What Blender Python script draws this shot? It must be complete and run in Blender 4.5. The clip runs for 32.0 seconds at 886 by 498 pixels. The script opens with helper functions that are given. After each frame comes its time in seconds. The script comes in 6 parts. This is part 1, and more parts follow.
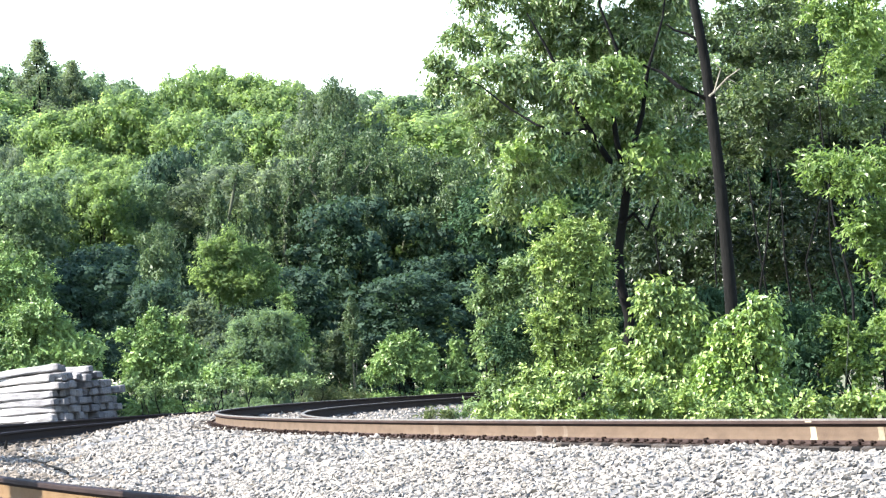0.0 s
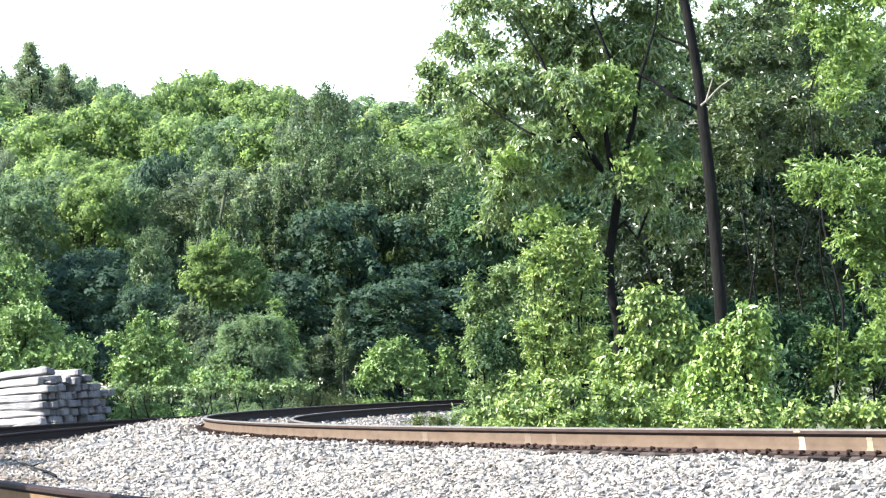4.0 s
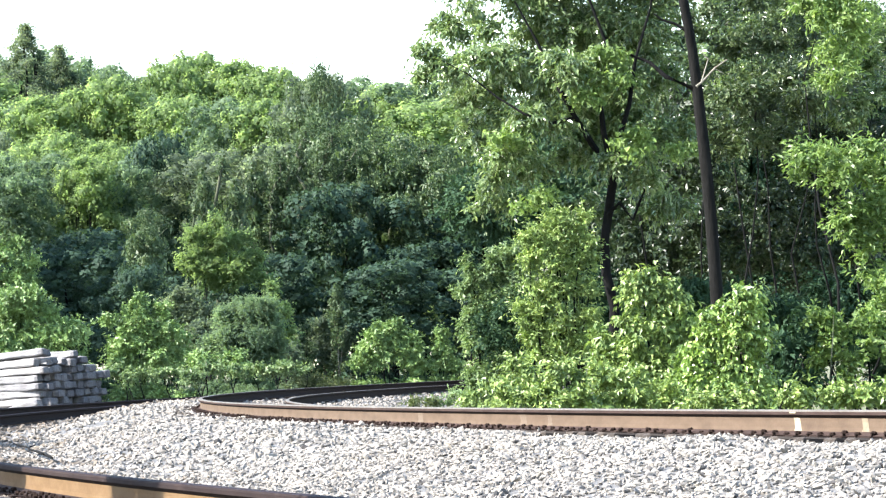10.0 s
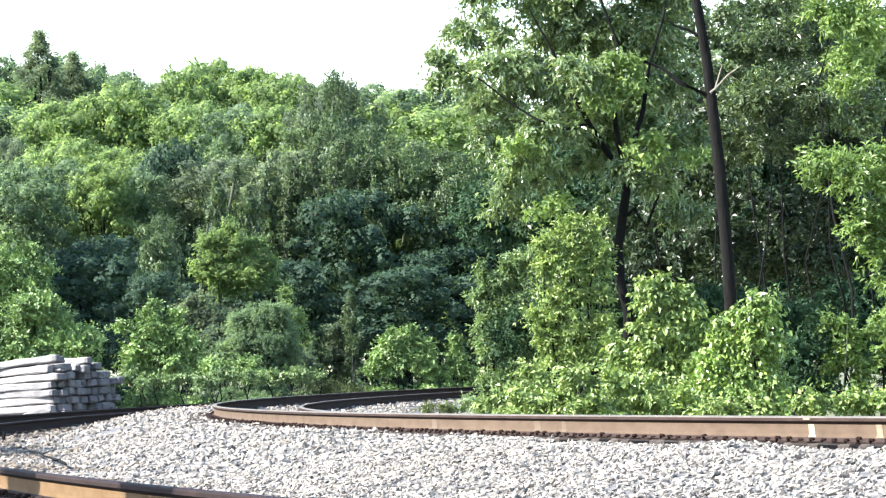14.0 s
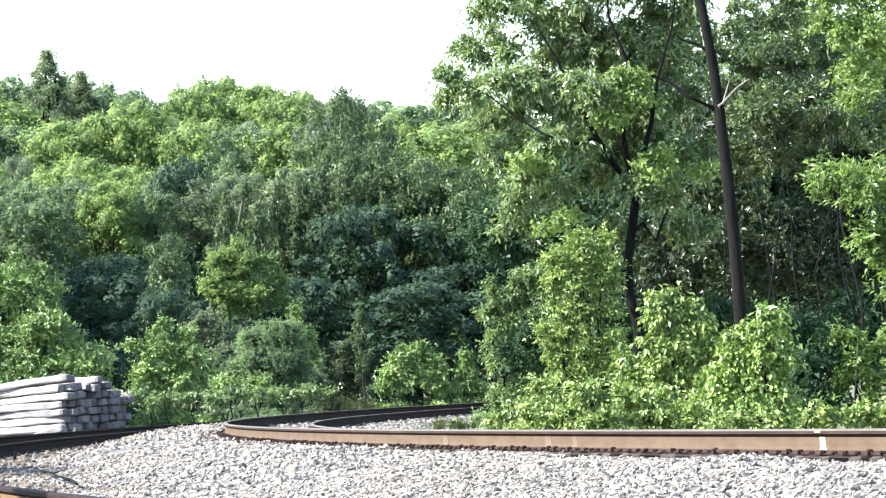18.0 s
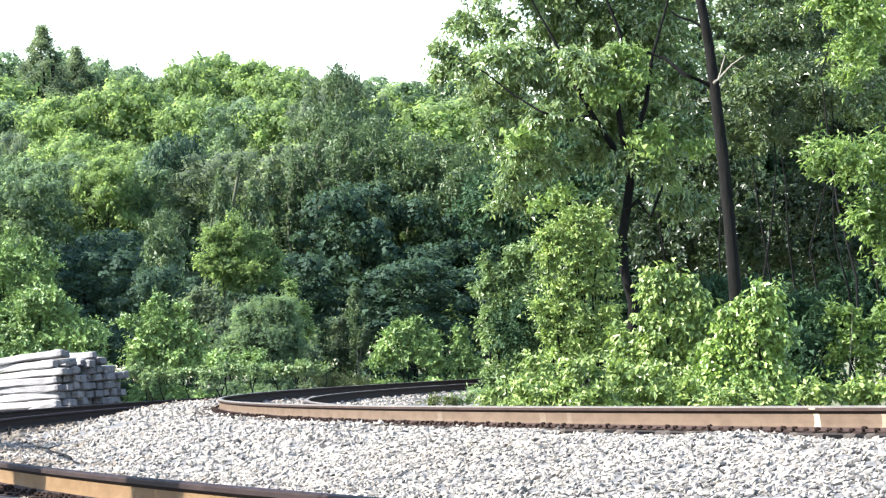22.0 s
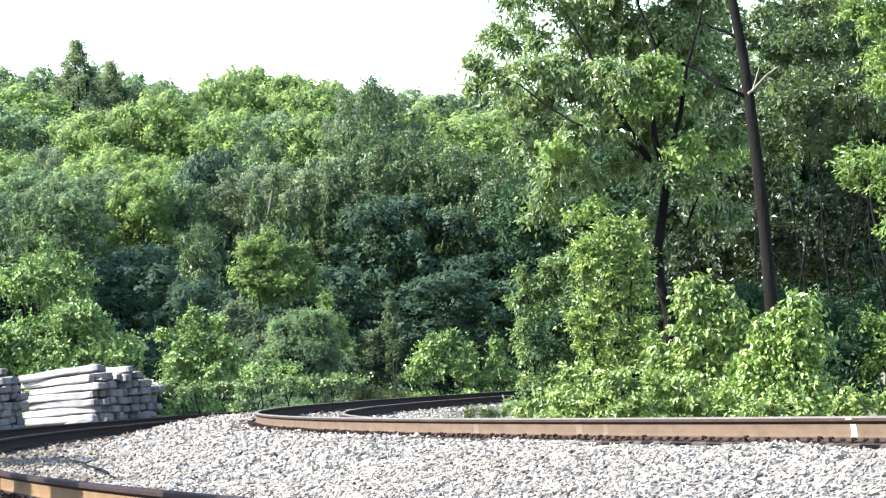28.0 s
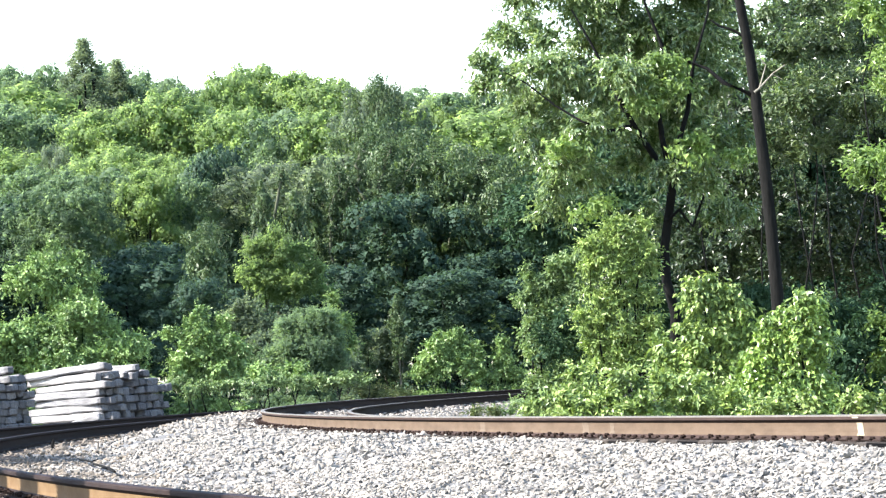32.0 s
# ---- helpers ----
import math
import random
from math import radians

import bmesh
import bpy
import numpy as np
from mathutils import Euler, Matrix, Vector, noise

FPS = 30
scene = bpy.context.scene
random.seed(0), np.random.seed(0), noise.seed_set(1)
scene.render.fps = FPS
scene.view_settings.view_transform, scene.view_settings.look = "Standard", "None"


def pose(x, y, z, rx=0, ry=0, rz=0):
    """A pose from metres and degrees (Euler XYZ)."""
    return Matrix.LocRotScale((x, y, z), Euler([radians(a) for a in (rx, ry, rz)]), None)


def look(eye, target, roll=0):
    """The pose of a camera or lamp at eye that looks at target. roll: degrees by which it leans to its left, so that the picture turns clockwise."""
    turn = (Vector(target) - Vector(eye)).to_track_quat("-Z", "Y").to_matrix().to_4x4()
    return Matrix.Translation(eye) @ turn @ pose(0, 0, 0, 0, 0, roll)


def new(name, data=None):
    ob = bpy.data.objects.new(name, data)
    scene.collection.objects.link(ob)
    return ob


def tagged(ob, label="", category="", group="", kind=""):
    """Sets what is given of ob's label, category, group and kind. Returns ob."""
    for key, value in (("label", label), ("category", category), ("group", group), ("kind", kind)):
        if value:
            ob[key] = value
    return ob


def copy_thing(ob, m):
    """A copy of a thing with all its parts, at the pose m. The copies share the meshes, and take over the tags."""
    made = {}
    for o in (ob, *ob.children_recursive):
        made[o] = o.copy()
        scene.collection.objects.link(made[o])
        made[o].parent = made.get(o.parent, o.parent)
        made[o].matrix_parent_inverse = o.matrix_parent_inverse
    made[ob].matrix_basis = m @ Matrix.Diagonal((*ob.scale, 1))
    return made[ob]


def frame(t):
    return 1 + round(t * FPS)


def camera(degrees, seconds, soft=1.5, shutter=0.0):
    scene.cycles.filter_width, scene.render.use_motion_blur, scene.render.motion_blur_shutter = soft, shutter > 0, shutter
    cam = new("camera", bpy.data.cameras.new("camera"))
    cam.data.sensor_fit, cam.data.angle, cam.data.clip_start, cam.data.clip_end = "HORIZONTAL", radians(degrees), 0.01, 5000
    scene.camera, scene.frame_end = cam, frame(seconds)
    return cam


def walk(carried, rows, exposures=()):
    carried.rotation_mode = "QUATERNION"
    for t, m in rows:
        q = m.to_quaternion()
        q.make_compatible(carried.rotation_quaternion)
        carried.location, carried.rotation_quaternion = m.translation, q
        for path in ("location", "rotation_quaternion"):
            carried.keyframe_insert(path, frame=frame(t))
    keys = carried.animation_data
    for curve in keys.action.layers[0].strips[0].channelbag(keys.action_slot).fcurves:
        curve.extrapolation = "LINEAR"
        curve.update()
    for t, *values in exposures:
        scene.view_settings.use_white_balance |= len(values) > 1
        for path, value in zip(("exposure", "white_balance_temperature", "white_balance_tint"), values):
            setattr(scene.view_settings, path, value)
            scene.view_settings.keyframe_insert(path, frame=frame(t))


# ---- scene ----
CAM_Z = 1.312
cam = camera(11.0, 32.0, soft=1.3)


def aim(yaw, pitch, lean):
    """Camera on its tripod: degrees to the right of north, upward, and leaning to its right."""
    return pose(0, 0, CAM_Z, 90 + pitch, 0, -yaw) @ pose(0, 0, 0, 0, 0, -lean)


walk(cam, [
    (0, aim(0.4895, 1.6414, 2.3281)),
    (0.5, aim(0.4770, 1.5372, 2.2458)),
    (1, aim(0.4616, 1.5089, 2.1918)),
    (1.5, aim(0.4451, 1.5155, 2.2563)),
    (2, aim(0.4227, 1.5440, 2.2430)),
    (2.5, aim(0.5105, 1.5922, 2.1163)),
    (3, aim(0.5806, 1.6671, 1.8838)),
    (3.5, aim(0.6129, 1.7448, 1.8025)),
    (5.5, aim(0.5889, 1.5854, 1.9123)),
    (6, aim(0.6090, 1.6156, 2.0397)),
    (6.5, aim(0.5870, 1.6348, 2.0153)),
    (7, aim(0.5505, 1.6528, 1.8170)),
    (7.5, aim(0.4953, 1.6342, 1.9262)),
    (8, aim(0.5284, 1.6508, 1.8274)),
    (8.5, aim(0.5437, 1.6719, 1.8126)),
    (9, aim(0.5555, 1.6746, 1.7800)),
    (9.5, aim(0.5871, 1.5814, 1.8958)),
    (10, aim(0.6597, 1.4846, 1.8464)),
    (10.5, aim(0.7300, 1.3850, 1.8362)),
    (11, aim(0.7634, 1.4005, 2.0205)),
    (11.5, aim(0.7285, 1.3890, 2.2319)),
    (12, aim(0.6947, 1.3992, 2.3326)),
    (12.5, aim(0.6137, 1.4463, 2.2025)),
    (13, aim(0.5603, 1.5065, 2.1513)),
    (13.5, aim(0.4971, 1.5640, 2.0620)),
    (14, aim(0.4900, 1.5693, 1.8577)),
    (14.5, aim(0.5315, 1.5674, 1.9780)),
    (16.5, aim(0.4662, 1.6880, 2.1273)),
    (17, aim(0.4236, 1.7443, 2.3176)),
    (17.5, aim(0.3791, 1.7381, 2.4363)),
    (18, aim(0.3818, 1.7738, 2.3514)),
    (18.5, aim(0.3947, 1.7482, 2.1437)),
    (19, aim(0.5065, 1.6171, 2.0990)),
    (19.5, aim(0.4659, 1.5396, 2.0115)),
    (20, aim(0.4702, 1.4766, 2.0405)),
    (20.5, aim(0.4613, 1.5096, 2.1724)),
    (21, aim(0.4603, 1.5320, 2.3238)),
    (21.5, aim(0.4391, 1.5303, 2.2703)),
    (22, aim(0.4334, 1.4751, 2.2359)),
    (22.5, aim(0.3962, 1.4527, 2.0788)),
    (23, aim(0.3341, 1.5238, 2.1817)),
    (23.5, aim(0.2845, 1.5040, 2.3958)),
    (24, aim(0.2302, 1.5239, 2.5677)),
    (24.5, aim(0.1716, 1.5995, 2.4581)),
    (25, aim(0.1110, 1.6604, 2.2162)),
    (25.5, aim(0.1108, 1.7043, 2.1352)),
    (27.5, aim(0.0323, 1.6758, 2.4598)),
    (28, aim(0.0000, 1.6484, 2.5616)),
    (28.5, aim(-0.0111, 1.6100, 2.7313)),
    (29, aim(-0.0211, 1.5762, 2.6912)),
    (29.5, aim(-0.0539, 1.5584, 2.6356)),
    (30, aim(-0.0661, 1.5894, 2.7248)),
    (30.5, aim(-0.0722, 1.5731, 2.6407)),
    (31, aim(-0.0825, 1.5839, 2.6141)),
    (31.5, aim(-0.0965, 1.5992, 2.5525)),
    (32, aim(-0.0819, 1.6316, 2.5507)),
])

# ---- daylight ----
SUN_FROM = Vector((-0.735, -0.155, 0.66)).normalized()
world = bpy.data.worlds.new("sky")
scene.world = world
world.use_nodes = True
wn = world.node_tree
sky = wn.nodes.new("ShaderNodeTexSky")
sky.sky_type, sky.sun_disc = "NISHITA", False
sky.sun_elevation = math.asin(SUN_FROM.z)
sky.sun_rotation = math.atan2(SUN_FROM.x, SUN_FROM.y)
sky.air_density, sky.dust_density, sky.ozone_density = 1.0, 0.8, 1.0
wn.links.new(sky.outputs[0], wn.nodes["Background"].inputs[0])
wn.nodes["Background"].inputs[1].default_value = 0.15
sun_data = bpy.data.lights.new("sun", "SUN")
sun_data.energy, sun_data.angle, sun_data.color = 5.0, radians(0.53), (1.0, 0.955, 0.90)
sun = new("sun", sun_data)
sun.matrix_world = look((0, 0, 60), Vector((0, 0, 60)) - SUN_FROM)
scene.view_settings.exposure = 2.01


# ---- materials ----
class Nodes:
    """A small wrapper to write node materials briefly."""

    def __init__(self, name):
        self.mat = bpy.data.materials.new(name)
        self.mat.use_nodes = True
        self.tree = self.mat.node_tree
        self.out = self.tree.nodes["Material Output"]
        self.bsdf = self.tree.nodes["Principled BSDF"]

    def add(self, kind, **inputs):
        n = self.tree.nodes.new(kind)
        for k, v in inputs.items():
            self.set(n, k.replace("_", " "), v)
        return n

    def set(self, n, key, v):
        socket = n.inputs[key]
        if isinstance(v, bpy.types.NodeSocket):
            self.tree.links.new(v, socket)
        else:
            socket.default_value = v

    def coords(self):
        return self.add("ShaderNodeTexCoord").outputs["Object"]

    def noise(self, scale, detail=4.0, vector=None, rough=0.6):
        n = self.add("ShaderNodeTexNoise", Scale=scale, Detail=detail, Roughness=rough)
        self.set(n, "Vector", vector if vector is not None else self.coords())
        return n.outputs["Fac"]

    def ramp(self, fac, stops):
        n = self.add("ShaderNodeValToRGB")
        self.set(n, "Fac", fac)
        cr = n.color_ramp
        while len(cr.elements) < len(stops):
            cr.elements.new(0.5)
        for e, (p, c) in zip(cr.elements, stops):
            e.position, e.color = p, (*c, 1)
        return n.outputs["Color"]

    def mix(self, fac, a, b, blend="MIX"):
        n = self.add("ShaderNodeMix")
        n.data_type, n.blend_type = "RGBA", blend
        for i, v in ((0, fac), (6, a), (7, b)):
            if isinstance(v, bpy.types.NodeSocket):
                self.tree.links.new(v, n.inputs[i])
            else:
                n.inputs[i].default_value = v if i == 0 else (*v, 1)
        return n.outputs[2]

    def bump(self, height, strength=0.4, distance=0.01):
        n = self.add("ShaderNodeBump", Strength=strength, Distance=distance, Height=height)
        self.set(self.bsdf, "Normal", n.outputs[0])

    def island(self):
        return self.add("ShaderNodeNewGeometry").outputs["Random Per Island"]

    def piece(self):
        return self.add("ShaderNodeObjectInfo").outputs["Random"]


def leaf_material(name, dark, mid, light, clump=0.5, gloss=0.42, through_part=0.35, spray=4.0, shine=0.5):
    k = Nodes(name)
    base = k.ramp(k.island(), [(0.0, dark), (0.5, mid), (1.0, light)])
    big = k.ramp(k.noise(clump, 3), [(0.3, (0.68, 0.70, 0.66)), (0.7, (1.22, 1.18, 1.08))])
    small = k.ramp(k.noise(spray, 2), [(0.35, (0.72, 0.76, 0.76)), (0.65, (1.22, 1.18, 1.08))])
    col = k.mix(1.0, k.mix(1.0, base, big, "MULTIPLY"), small, "MULTIPLY")
    k.set(k.bsdf, "Base Color", col)
    k.set(k.bsdf, "Roughness", gloss)
    k.set(k.bsdf, "Specular IOR Level", shine)
    warm = k.mix(1.0, col, (1.25, 1.3, 0.8), "MULTIPLY")
    tr = k.add("ShaderNodeBsdfTranslucent", Color=warm)
    mx = k.add("ShaderNodeMixShader", Fac=through_part)
    k.tree.links.new(k.bsdf.outputs[0], mx.inputs[1])
    k.tree.links.new(tr.outputs[0], mx.inputs[2])
    k.tree.links.new(mx.outputs[0], k.out.inputs["Surface"])
    return k.mat


def bark_material(name, dark, light, scale=9.0):
    k = Nodes(name)
    m = k.add("ShaderNodeMapping", Vector=k.coords(), Scale=(1, 1, 0.18))
    n1 = k.noise(scale, 6, m.outputs[0], 0.7)
    col = k.ramp(n1, [(0.3, dark), (0.7, light)])
    col = k.mix(k.noise(1.3, 3), col, k.mix(1.0, col, (0.6, 0.65, 0.55), "MULTIPLY"))
    k.set(k.bsdf, "Base Color", col)
    k.set(k.bsdf, "Roughness", 0.95)
    k.set(k.bsdf, "Specular IOR Level", 0.1)
    k.bump(n1, 0.8, 0.03)
    return k.mat


# Far-wood greens; distance haze is put into them as extra blue and grey.
LEAF_FOREST = leaf_material("hazed_forest_leaf", (0.129, 0.192, 0.143), (0.150, 0.219, 0.165), (0.177, 0.253, 0.196), 0.2, 0.7, 0.66, 0.8, 0.08)
LEAF_FOREST_LIGHT = leaf_material("hazed_forest_leaf_light", (0.174, 0.251, 0.129), (0.199, 0.283, 0.150), (0.233, 0.322, 0.180), 0.22, 0.7, 0.66, 0.8, 0.08)
LEAF_FOREST_DULL = leaf_material("hazed_forest_leaf_dull", (0.127, 0.168, 0.140), (0.154, 0.203, 0.166), (0.192, 0.242, 0.205), 0.22, 0.7, 0.66, 1.0, 0.08)
# Shade of the lower wood is put into this leaf colour, with some haze.
LEAF_WOOD_SHADE = leaf_material("wood_shade_leaf", (0.036, 0.066, 0.051), (0.046, 0.085, 0.066), (0.062, 0.107, 0.084), 0.25, 0.6, 0.35, 1.2, 0.1)
# Thicket-gap green: the shade between bushes is painted in as near-black leaves.
LEAF_SHADE_DARK = leaf_material("shade_dark_leaf", (0.027, 0.057, 0.034), (0.041, 0.080, 0.048), (0.056, 0.106, 0.065), 0.25, 0.6, 0.25, 1.5, 0.08)
LEAF_OAK = leaf_material("oak_leaf", (0.093, 0.150, 0.064), (0.160, 0.234, 0.107), (0.266, 0.337, 0.194), 0.7, 0.26, 0.34, 3.5, 0.9)
LEAF_BRIGHT = leaf_material("bright_leaf", (0.098, 0.169, 0.042), (0.213, 0.320, 0.086), (0.347, 0.470, 0.160), 0.8, 0.36, 0.17, 3.5, 0.65)
LEAF_SAPLING = leaf_material("sapling_leaf", (0.114, 0.180, 0.055), (0.218, 0.311, 0.099), (0.341, 0.433, 0.166), 0.8, 0.42, 0.2, 3.5, 0.45)
LEAF_SHRUB = leaf_material("shrub_leaf", (0.091, 0.150, 0.068), (0.168, 0.251, 0.121), (0.276, 0.367, 0.206), 0.6, 0.42, 0.3, 3.0, 0.3)
LEAF_VINE = leaf_material("vine_leaf", (0.058, 0.096, 0.053), (0.084, 0.132, 0.073), (0.132, 0.188, 0.110), 0.8, 0.45, 0.32, 3.0, 0.2)
LEAF_LIME = leaf_material("lime_leaf", (0.112, 0.185, 0.060), (0.165, 0.252, 0.086), (0.245, 0.334, 0.138), 0.8, 0.4, 0.4, 3.5, 0.35)
# These two greens are lowered to hold the canopy's shade over the thicket.
LEAF_GLOSSY_SHADE = leaf_material("glossy_shaded_leaf", (0.018, 0.034, 0.017), (0.033, 0.055, 0.026), (0.062, 0.091, 0.051), 0.7, 0.33, 0.24, 3.0, 0.45)
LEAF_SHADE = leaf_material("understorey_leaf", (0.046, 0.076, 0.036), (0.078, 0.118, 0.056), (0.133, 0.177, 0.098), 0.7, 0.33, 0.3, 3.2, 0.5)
LEAF_EDGE = leaf_material("wood_edge_leaf", (0.142, 0.231, 0.081), (0.173, 0.275, 0.100), (0.215, 0.323, 0.130), 0.5, 0.45, 0.16, 2.0, 0.4)
GRASS = leaf_material("grass_blade", (0.086, 0.117, 0.050), (0.122, 0.153, 0.072), (0.187, 0.216, 0.117), 0.5, 0.6, 0.35, 3.0)
# Dark barks taken down to near black, with the crowns' shade in the colour.
BARK = bark_material("dark_shaded_bark", (0.0045, 0.0046, 0.0048), (0.0130, 0.0126, 0.0128))
BARK_DEAD = bark_material("dead_shaded_bark", (0.004, 0.004, 0.004), (0.018, 0.017, 0.017), 14)
BARK_MOSSY = bark_material("mossy_bark", (0.035, 0.048, 0.030), (0.125, 0.150, 0.095), 12)
BARK_VINE = bark_material("vine_bark", (0.048, 0.054, 0.035), (0.153, 0.160, 0.115), 12)
BARK_PALE = bark_material("pale_bark", (0.170, 0.150, 0.122), (0.408, 0.365, 0.315), 14)


def ground_material():
    k = Nodes("trackside_soil")
    n1, n2 = k.noise(0.6, 6), k.noise(7.0, 5)
    col = k.mix(n2, (0.045, 0.075, 0.022), (0.11, 0.12, 0.05))
    col = k.mix(k.ramp(n1, [(0.45, (0, 0, 0)), (0.65, (1, 1, 1))]), col, (0.16, 0.13, 0.095))
    k.set(k.bsdf, "Base Color", col)
    k.set(k.bsdf, "Roughness", 0.95)
    k.bump(n2, 0.6, 0.05)
    return k.mat


def stone_material(name, per_piece, tint=(1, 1, 1)):
    k = Nodes(name)
    n1 = k.noise(30.0, 5)
    tone = [(0.0, (0.075, 0.074, 0.075)), (0.08, (0.13, 0.129, 0.127)), (0.25, (0.196, 0.191, 0.182)), (0.7, (0.274, 0.267, 0.251)), (1.0, (0.318, 0.302, 0.272))]
    if per_piece:
        col = k.ramp(k.island(), tone)
    else:
        # Bed tone sits below the stones', painting in the shade of their gaps.
        col = k.ramp(k.noise(16.0, 5), [(0.3, (0.05, 0.049, 0.048)), (0.5, (0.115, 0.113, 0.11)), (0.75, (0.2, 0.196, 0.19))])
    col = k.mix(n1, k.mix(1.0, col, (0.78, 0.78, 0.79), "MULTIPLY"), col)
    dirt = k.ramp(k.noise(0.35, 4), [(0.50, (0, 0, 0)), (0.72, (0.3,) * 3)])
    col = k.mix(dirt, col, k.mix(1.0, col, (0.86, 0.74, 0.56), "MULTIPLY"))
    k.set(k.bsdf, "Base Color", k.mix(1.0, col, tint, "MULTIPLY"))
    k.set(k.bsdf, "Roughness", 0.88)
    k.set(k.bsdf, "Specular IOR Level", 0.25)
    k.bump(n1, 0.5, 0.006 if per_piece else 0.03)
    return k.mat


def rail_side_material(name, a, b, c):
    k = Nodes(name)
    m = k.add("ShaderNodeMapping", Vector=k.coords(), Scale=(1, 1, 4))
    n1, n2 = k.noise(2.2, 5, m.outputs[0]), k.noise(45.0, 4)
    col = k.ramp(n1, [(0.25, a), (0.5, b), (0.8, c)])
    col = k.mix(n2, k.mix(1.0, col, (0.7, 0.66, 0.62), "MULTIPLY"), col)
    k.set(k.bsdf, "Base Color", col)
    k.set(k.bsdf, "Roughness", 0.9)
    k.set(k.bsdf, "Specular IOR Level", 0.12)
    k.bump(n2, 0.35, 0.003)
    return k.mat


def rail_top_material(name, tone, rough, shine):
    k = Nodes(name)
    n1 = k.noise(3.0, 5)
    col = k.ramp(n1, [(0.3, tuple(0.6 * c for c in tone)), (0.7, tone)])
    k.set(k.bsdf, "Base Color", col)
    k.set(k.bsdf, "Specular IOR Level", shine)
    k.set(k.bsdf, "Roughness", k.ramp(k.noise(20.0, 3), [(0.3, (rough,) * 3), (0.7, (rough + 0.16,) * 3)]))
    return k.mat


def rust_material():
    k = Nodes("rust_and_shade")
    n1 = k.noise(40.0, 4)
    # Rust tone darkened further, as it also serves for shade on the rails.
    k.set(k.bsdf, "Base Color", k.ramp(n1, [(0.3, (0.010, 0.0065, 0.0055)), (0.7, (0.030, 0.019, 0.015))]))
    k.set(k.bsdf, "Roughness", 0.9)
    k.set(k.bsdf, "Specular IOR Level", 0.08)
    k.bump(n1, 0.4, 0.004)
    return k.mat


def tie_material(name, a, b, c, ends=False):
    k = Nodes(name)
    m = k.add("ShaderNodeMapping", Vector=k.coords(), Scale=(0.9, 14, 14))
    n1, n2 = k.noise(3.0, 6, m.outputs[0], 0.75), k.noise(2.0, 4)
    col = k.ramp(n1, [(0.28, a), (0.5, b), (0.75, c)])
    col = k.mix(k.ramp(n2, [(0.4, (0, 0, 0)), (0.7, (0.6,) * 3)]), col, k.mix(1.0, col, (0.6, 0.58, 0.56), "MULTIPLY"))
    tone = k.ramp(k.piece(), [(0.0, (0.72, 0.72, 0.73)), (0.5, (0.95, 0.95, 0.95)), (1.0, (1.15, 1.12, 1.07))])
    col = k.mix(1.0, col, tone, "MULTIPLY")
    if ends:
        # Both ends are coloured darker, putting in the shade of their sunless faces.
        sep = k.add("ShaderNodeSeparateXYZ", Vector=k.coords())
        far = k.add("ShaderNodeMath", Value=sep.outputs[0])
        far.operation = "ABSOLUTE"
        end_shade = k.add("ShaderNodeMapRange", Value=far.outputs[0])
        end_shade.inputs["From Min"].default_value, end_shade.inputs["From Max"].default_value = 1.13, 1.22
        col = k.mix(end_shade.outputs[0], col, k.mix(1.0, col, k.mix(k.noise(11.0, 4), (0.34, 0.34, 0.35), (0.84, 0.83, 0.82)), "MULTIPLY"))
    k.set(k.bsdf, "Base Color", col)
    k.set(k.bsdf, "Roughness", 0.92)
    k.set(k.bsdf, "Specular IOR Level", 0.15)
    k.bump(n1, 0.7, 0.012)
    return k.mat


def paint_material(name, a, b):
    k = Nodes(name)
    k.set(k.bsdf, "Base Color", k.ramp(k.noise(30, 4), [(0.3, a), (0.55, b)]))
    k.set(k.bsdf, "Roughness", 0.92)
    k.set(k.bsdf, "Specular IOR Level", 0.1)
    return k.mat


SOIL = ground_material()
STONE = stone_material("limestone_ballast", True, (1.06, 1.0, 0.93))
STONE_OLD = stone_material("weathered_ballast", True, (0.64, 0.56, 0.48))
BED = stone_material("ballast_bed", False)
RAIL_SIDE = rail_side_material("rusted_rail_side", (0.082, 0.058, 0.042), (0.110, 0.080, 0.057), (0.138, 0.102, 0.075))
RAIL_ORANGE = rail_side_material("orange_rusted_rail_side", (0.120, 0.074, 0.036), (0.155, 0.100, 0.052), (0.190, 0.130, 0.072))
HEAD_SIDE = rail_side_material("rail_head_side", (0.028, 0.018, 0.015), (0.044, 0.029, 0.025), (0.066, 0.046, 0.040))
# Outer-track heads, side and top: rusty brown, deepened in colour for their shaded stretches.
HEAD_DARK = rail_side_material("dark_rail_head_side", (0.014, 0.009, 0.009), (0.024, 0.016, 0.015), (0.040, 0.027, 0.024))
RAIL_TOP, RUST_AND_SHADE = rail_top_material("worn_rail_head", (0.125, 0.108, 0.086), 0.45, 0.2), rust_material()
RAIL_TOP_RUSTY_SHADE = rail_top_material("rusty_shaded_rail_head", (0.022, 0.015, 0.017), 0.6, 0.06)
TIE_IN_TRACK = tie_material("creosoted_tie", (0.030, 0.024, 0.020), (0.060, 0.050, 0.043), (0.14, 0.125, 0.112))
TIE_GREY = tie_material("weathered_tie_shaded_ends", (0.10, 0.099, 0.102), (0.255, 0.253, 0.258), (0.42, 0.417, 0.42), True)
PAINT = paint_material("chalky_paint", (0.189, 0.160, 0.106), (0.318, 0.281, 0.201))
PAINT_FAINT = paint_material("faded_paint", (0.101, 0.076, 0.056), (0.127, 0.098, 0.073))
PAINT_WORN = paint_material("worn_paint", (0.138, 0.109, 0.076), (0.198, 0.164, 0.116))


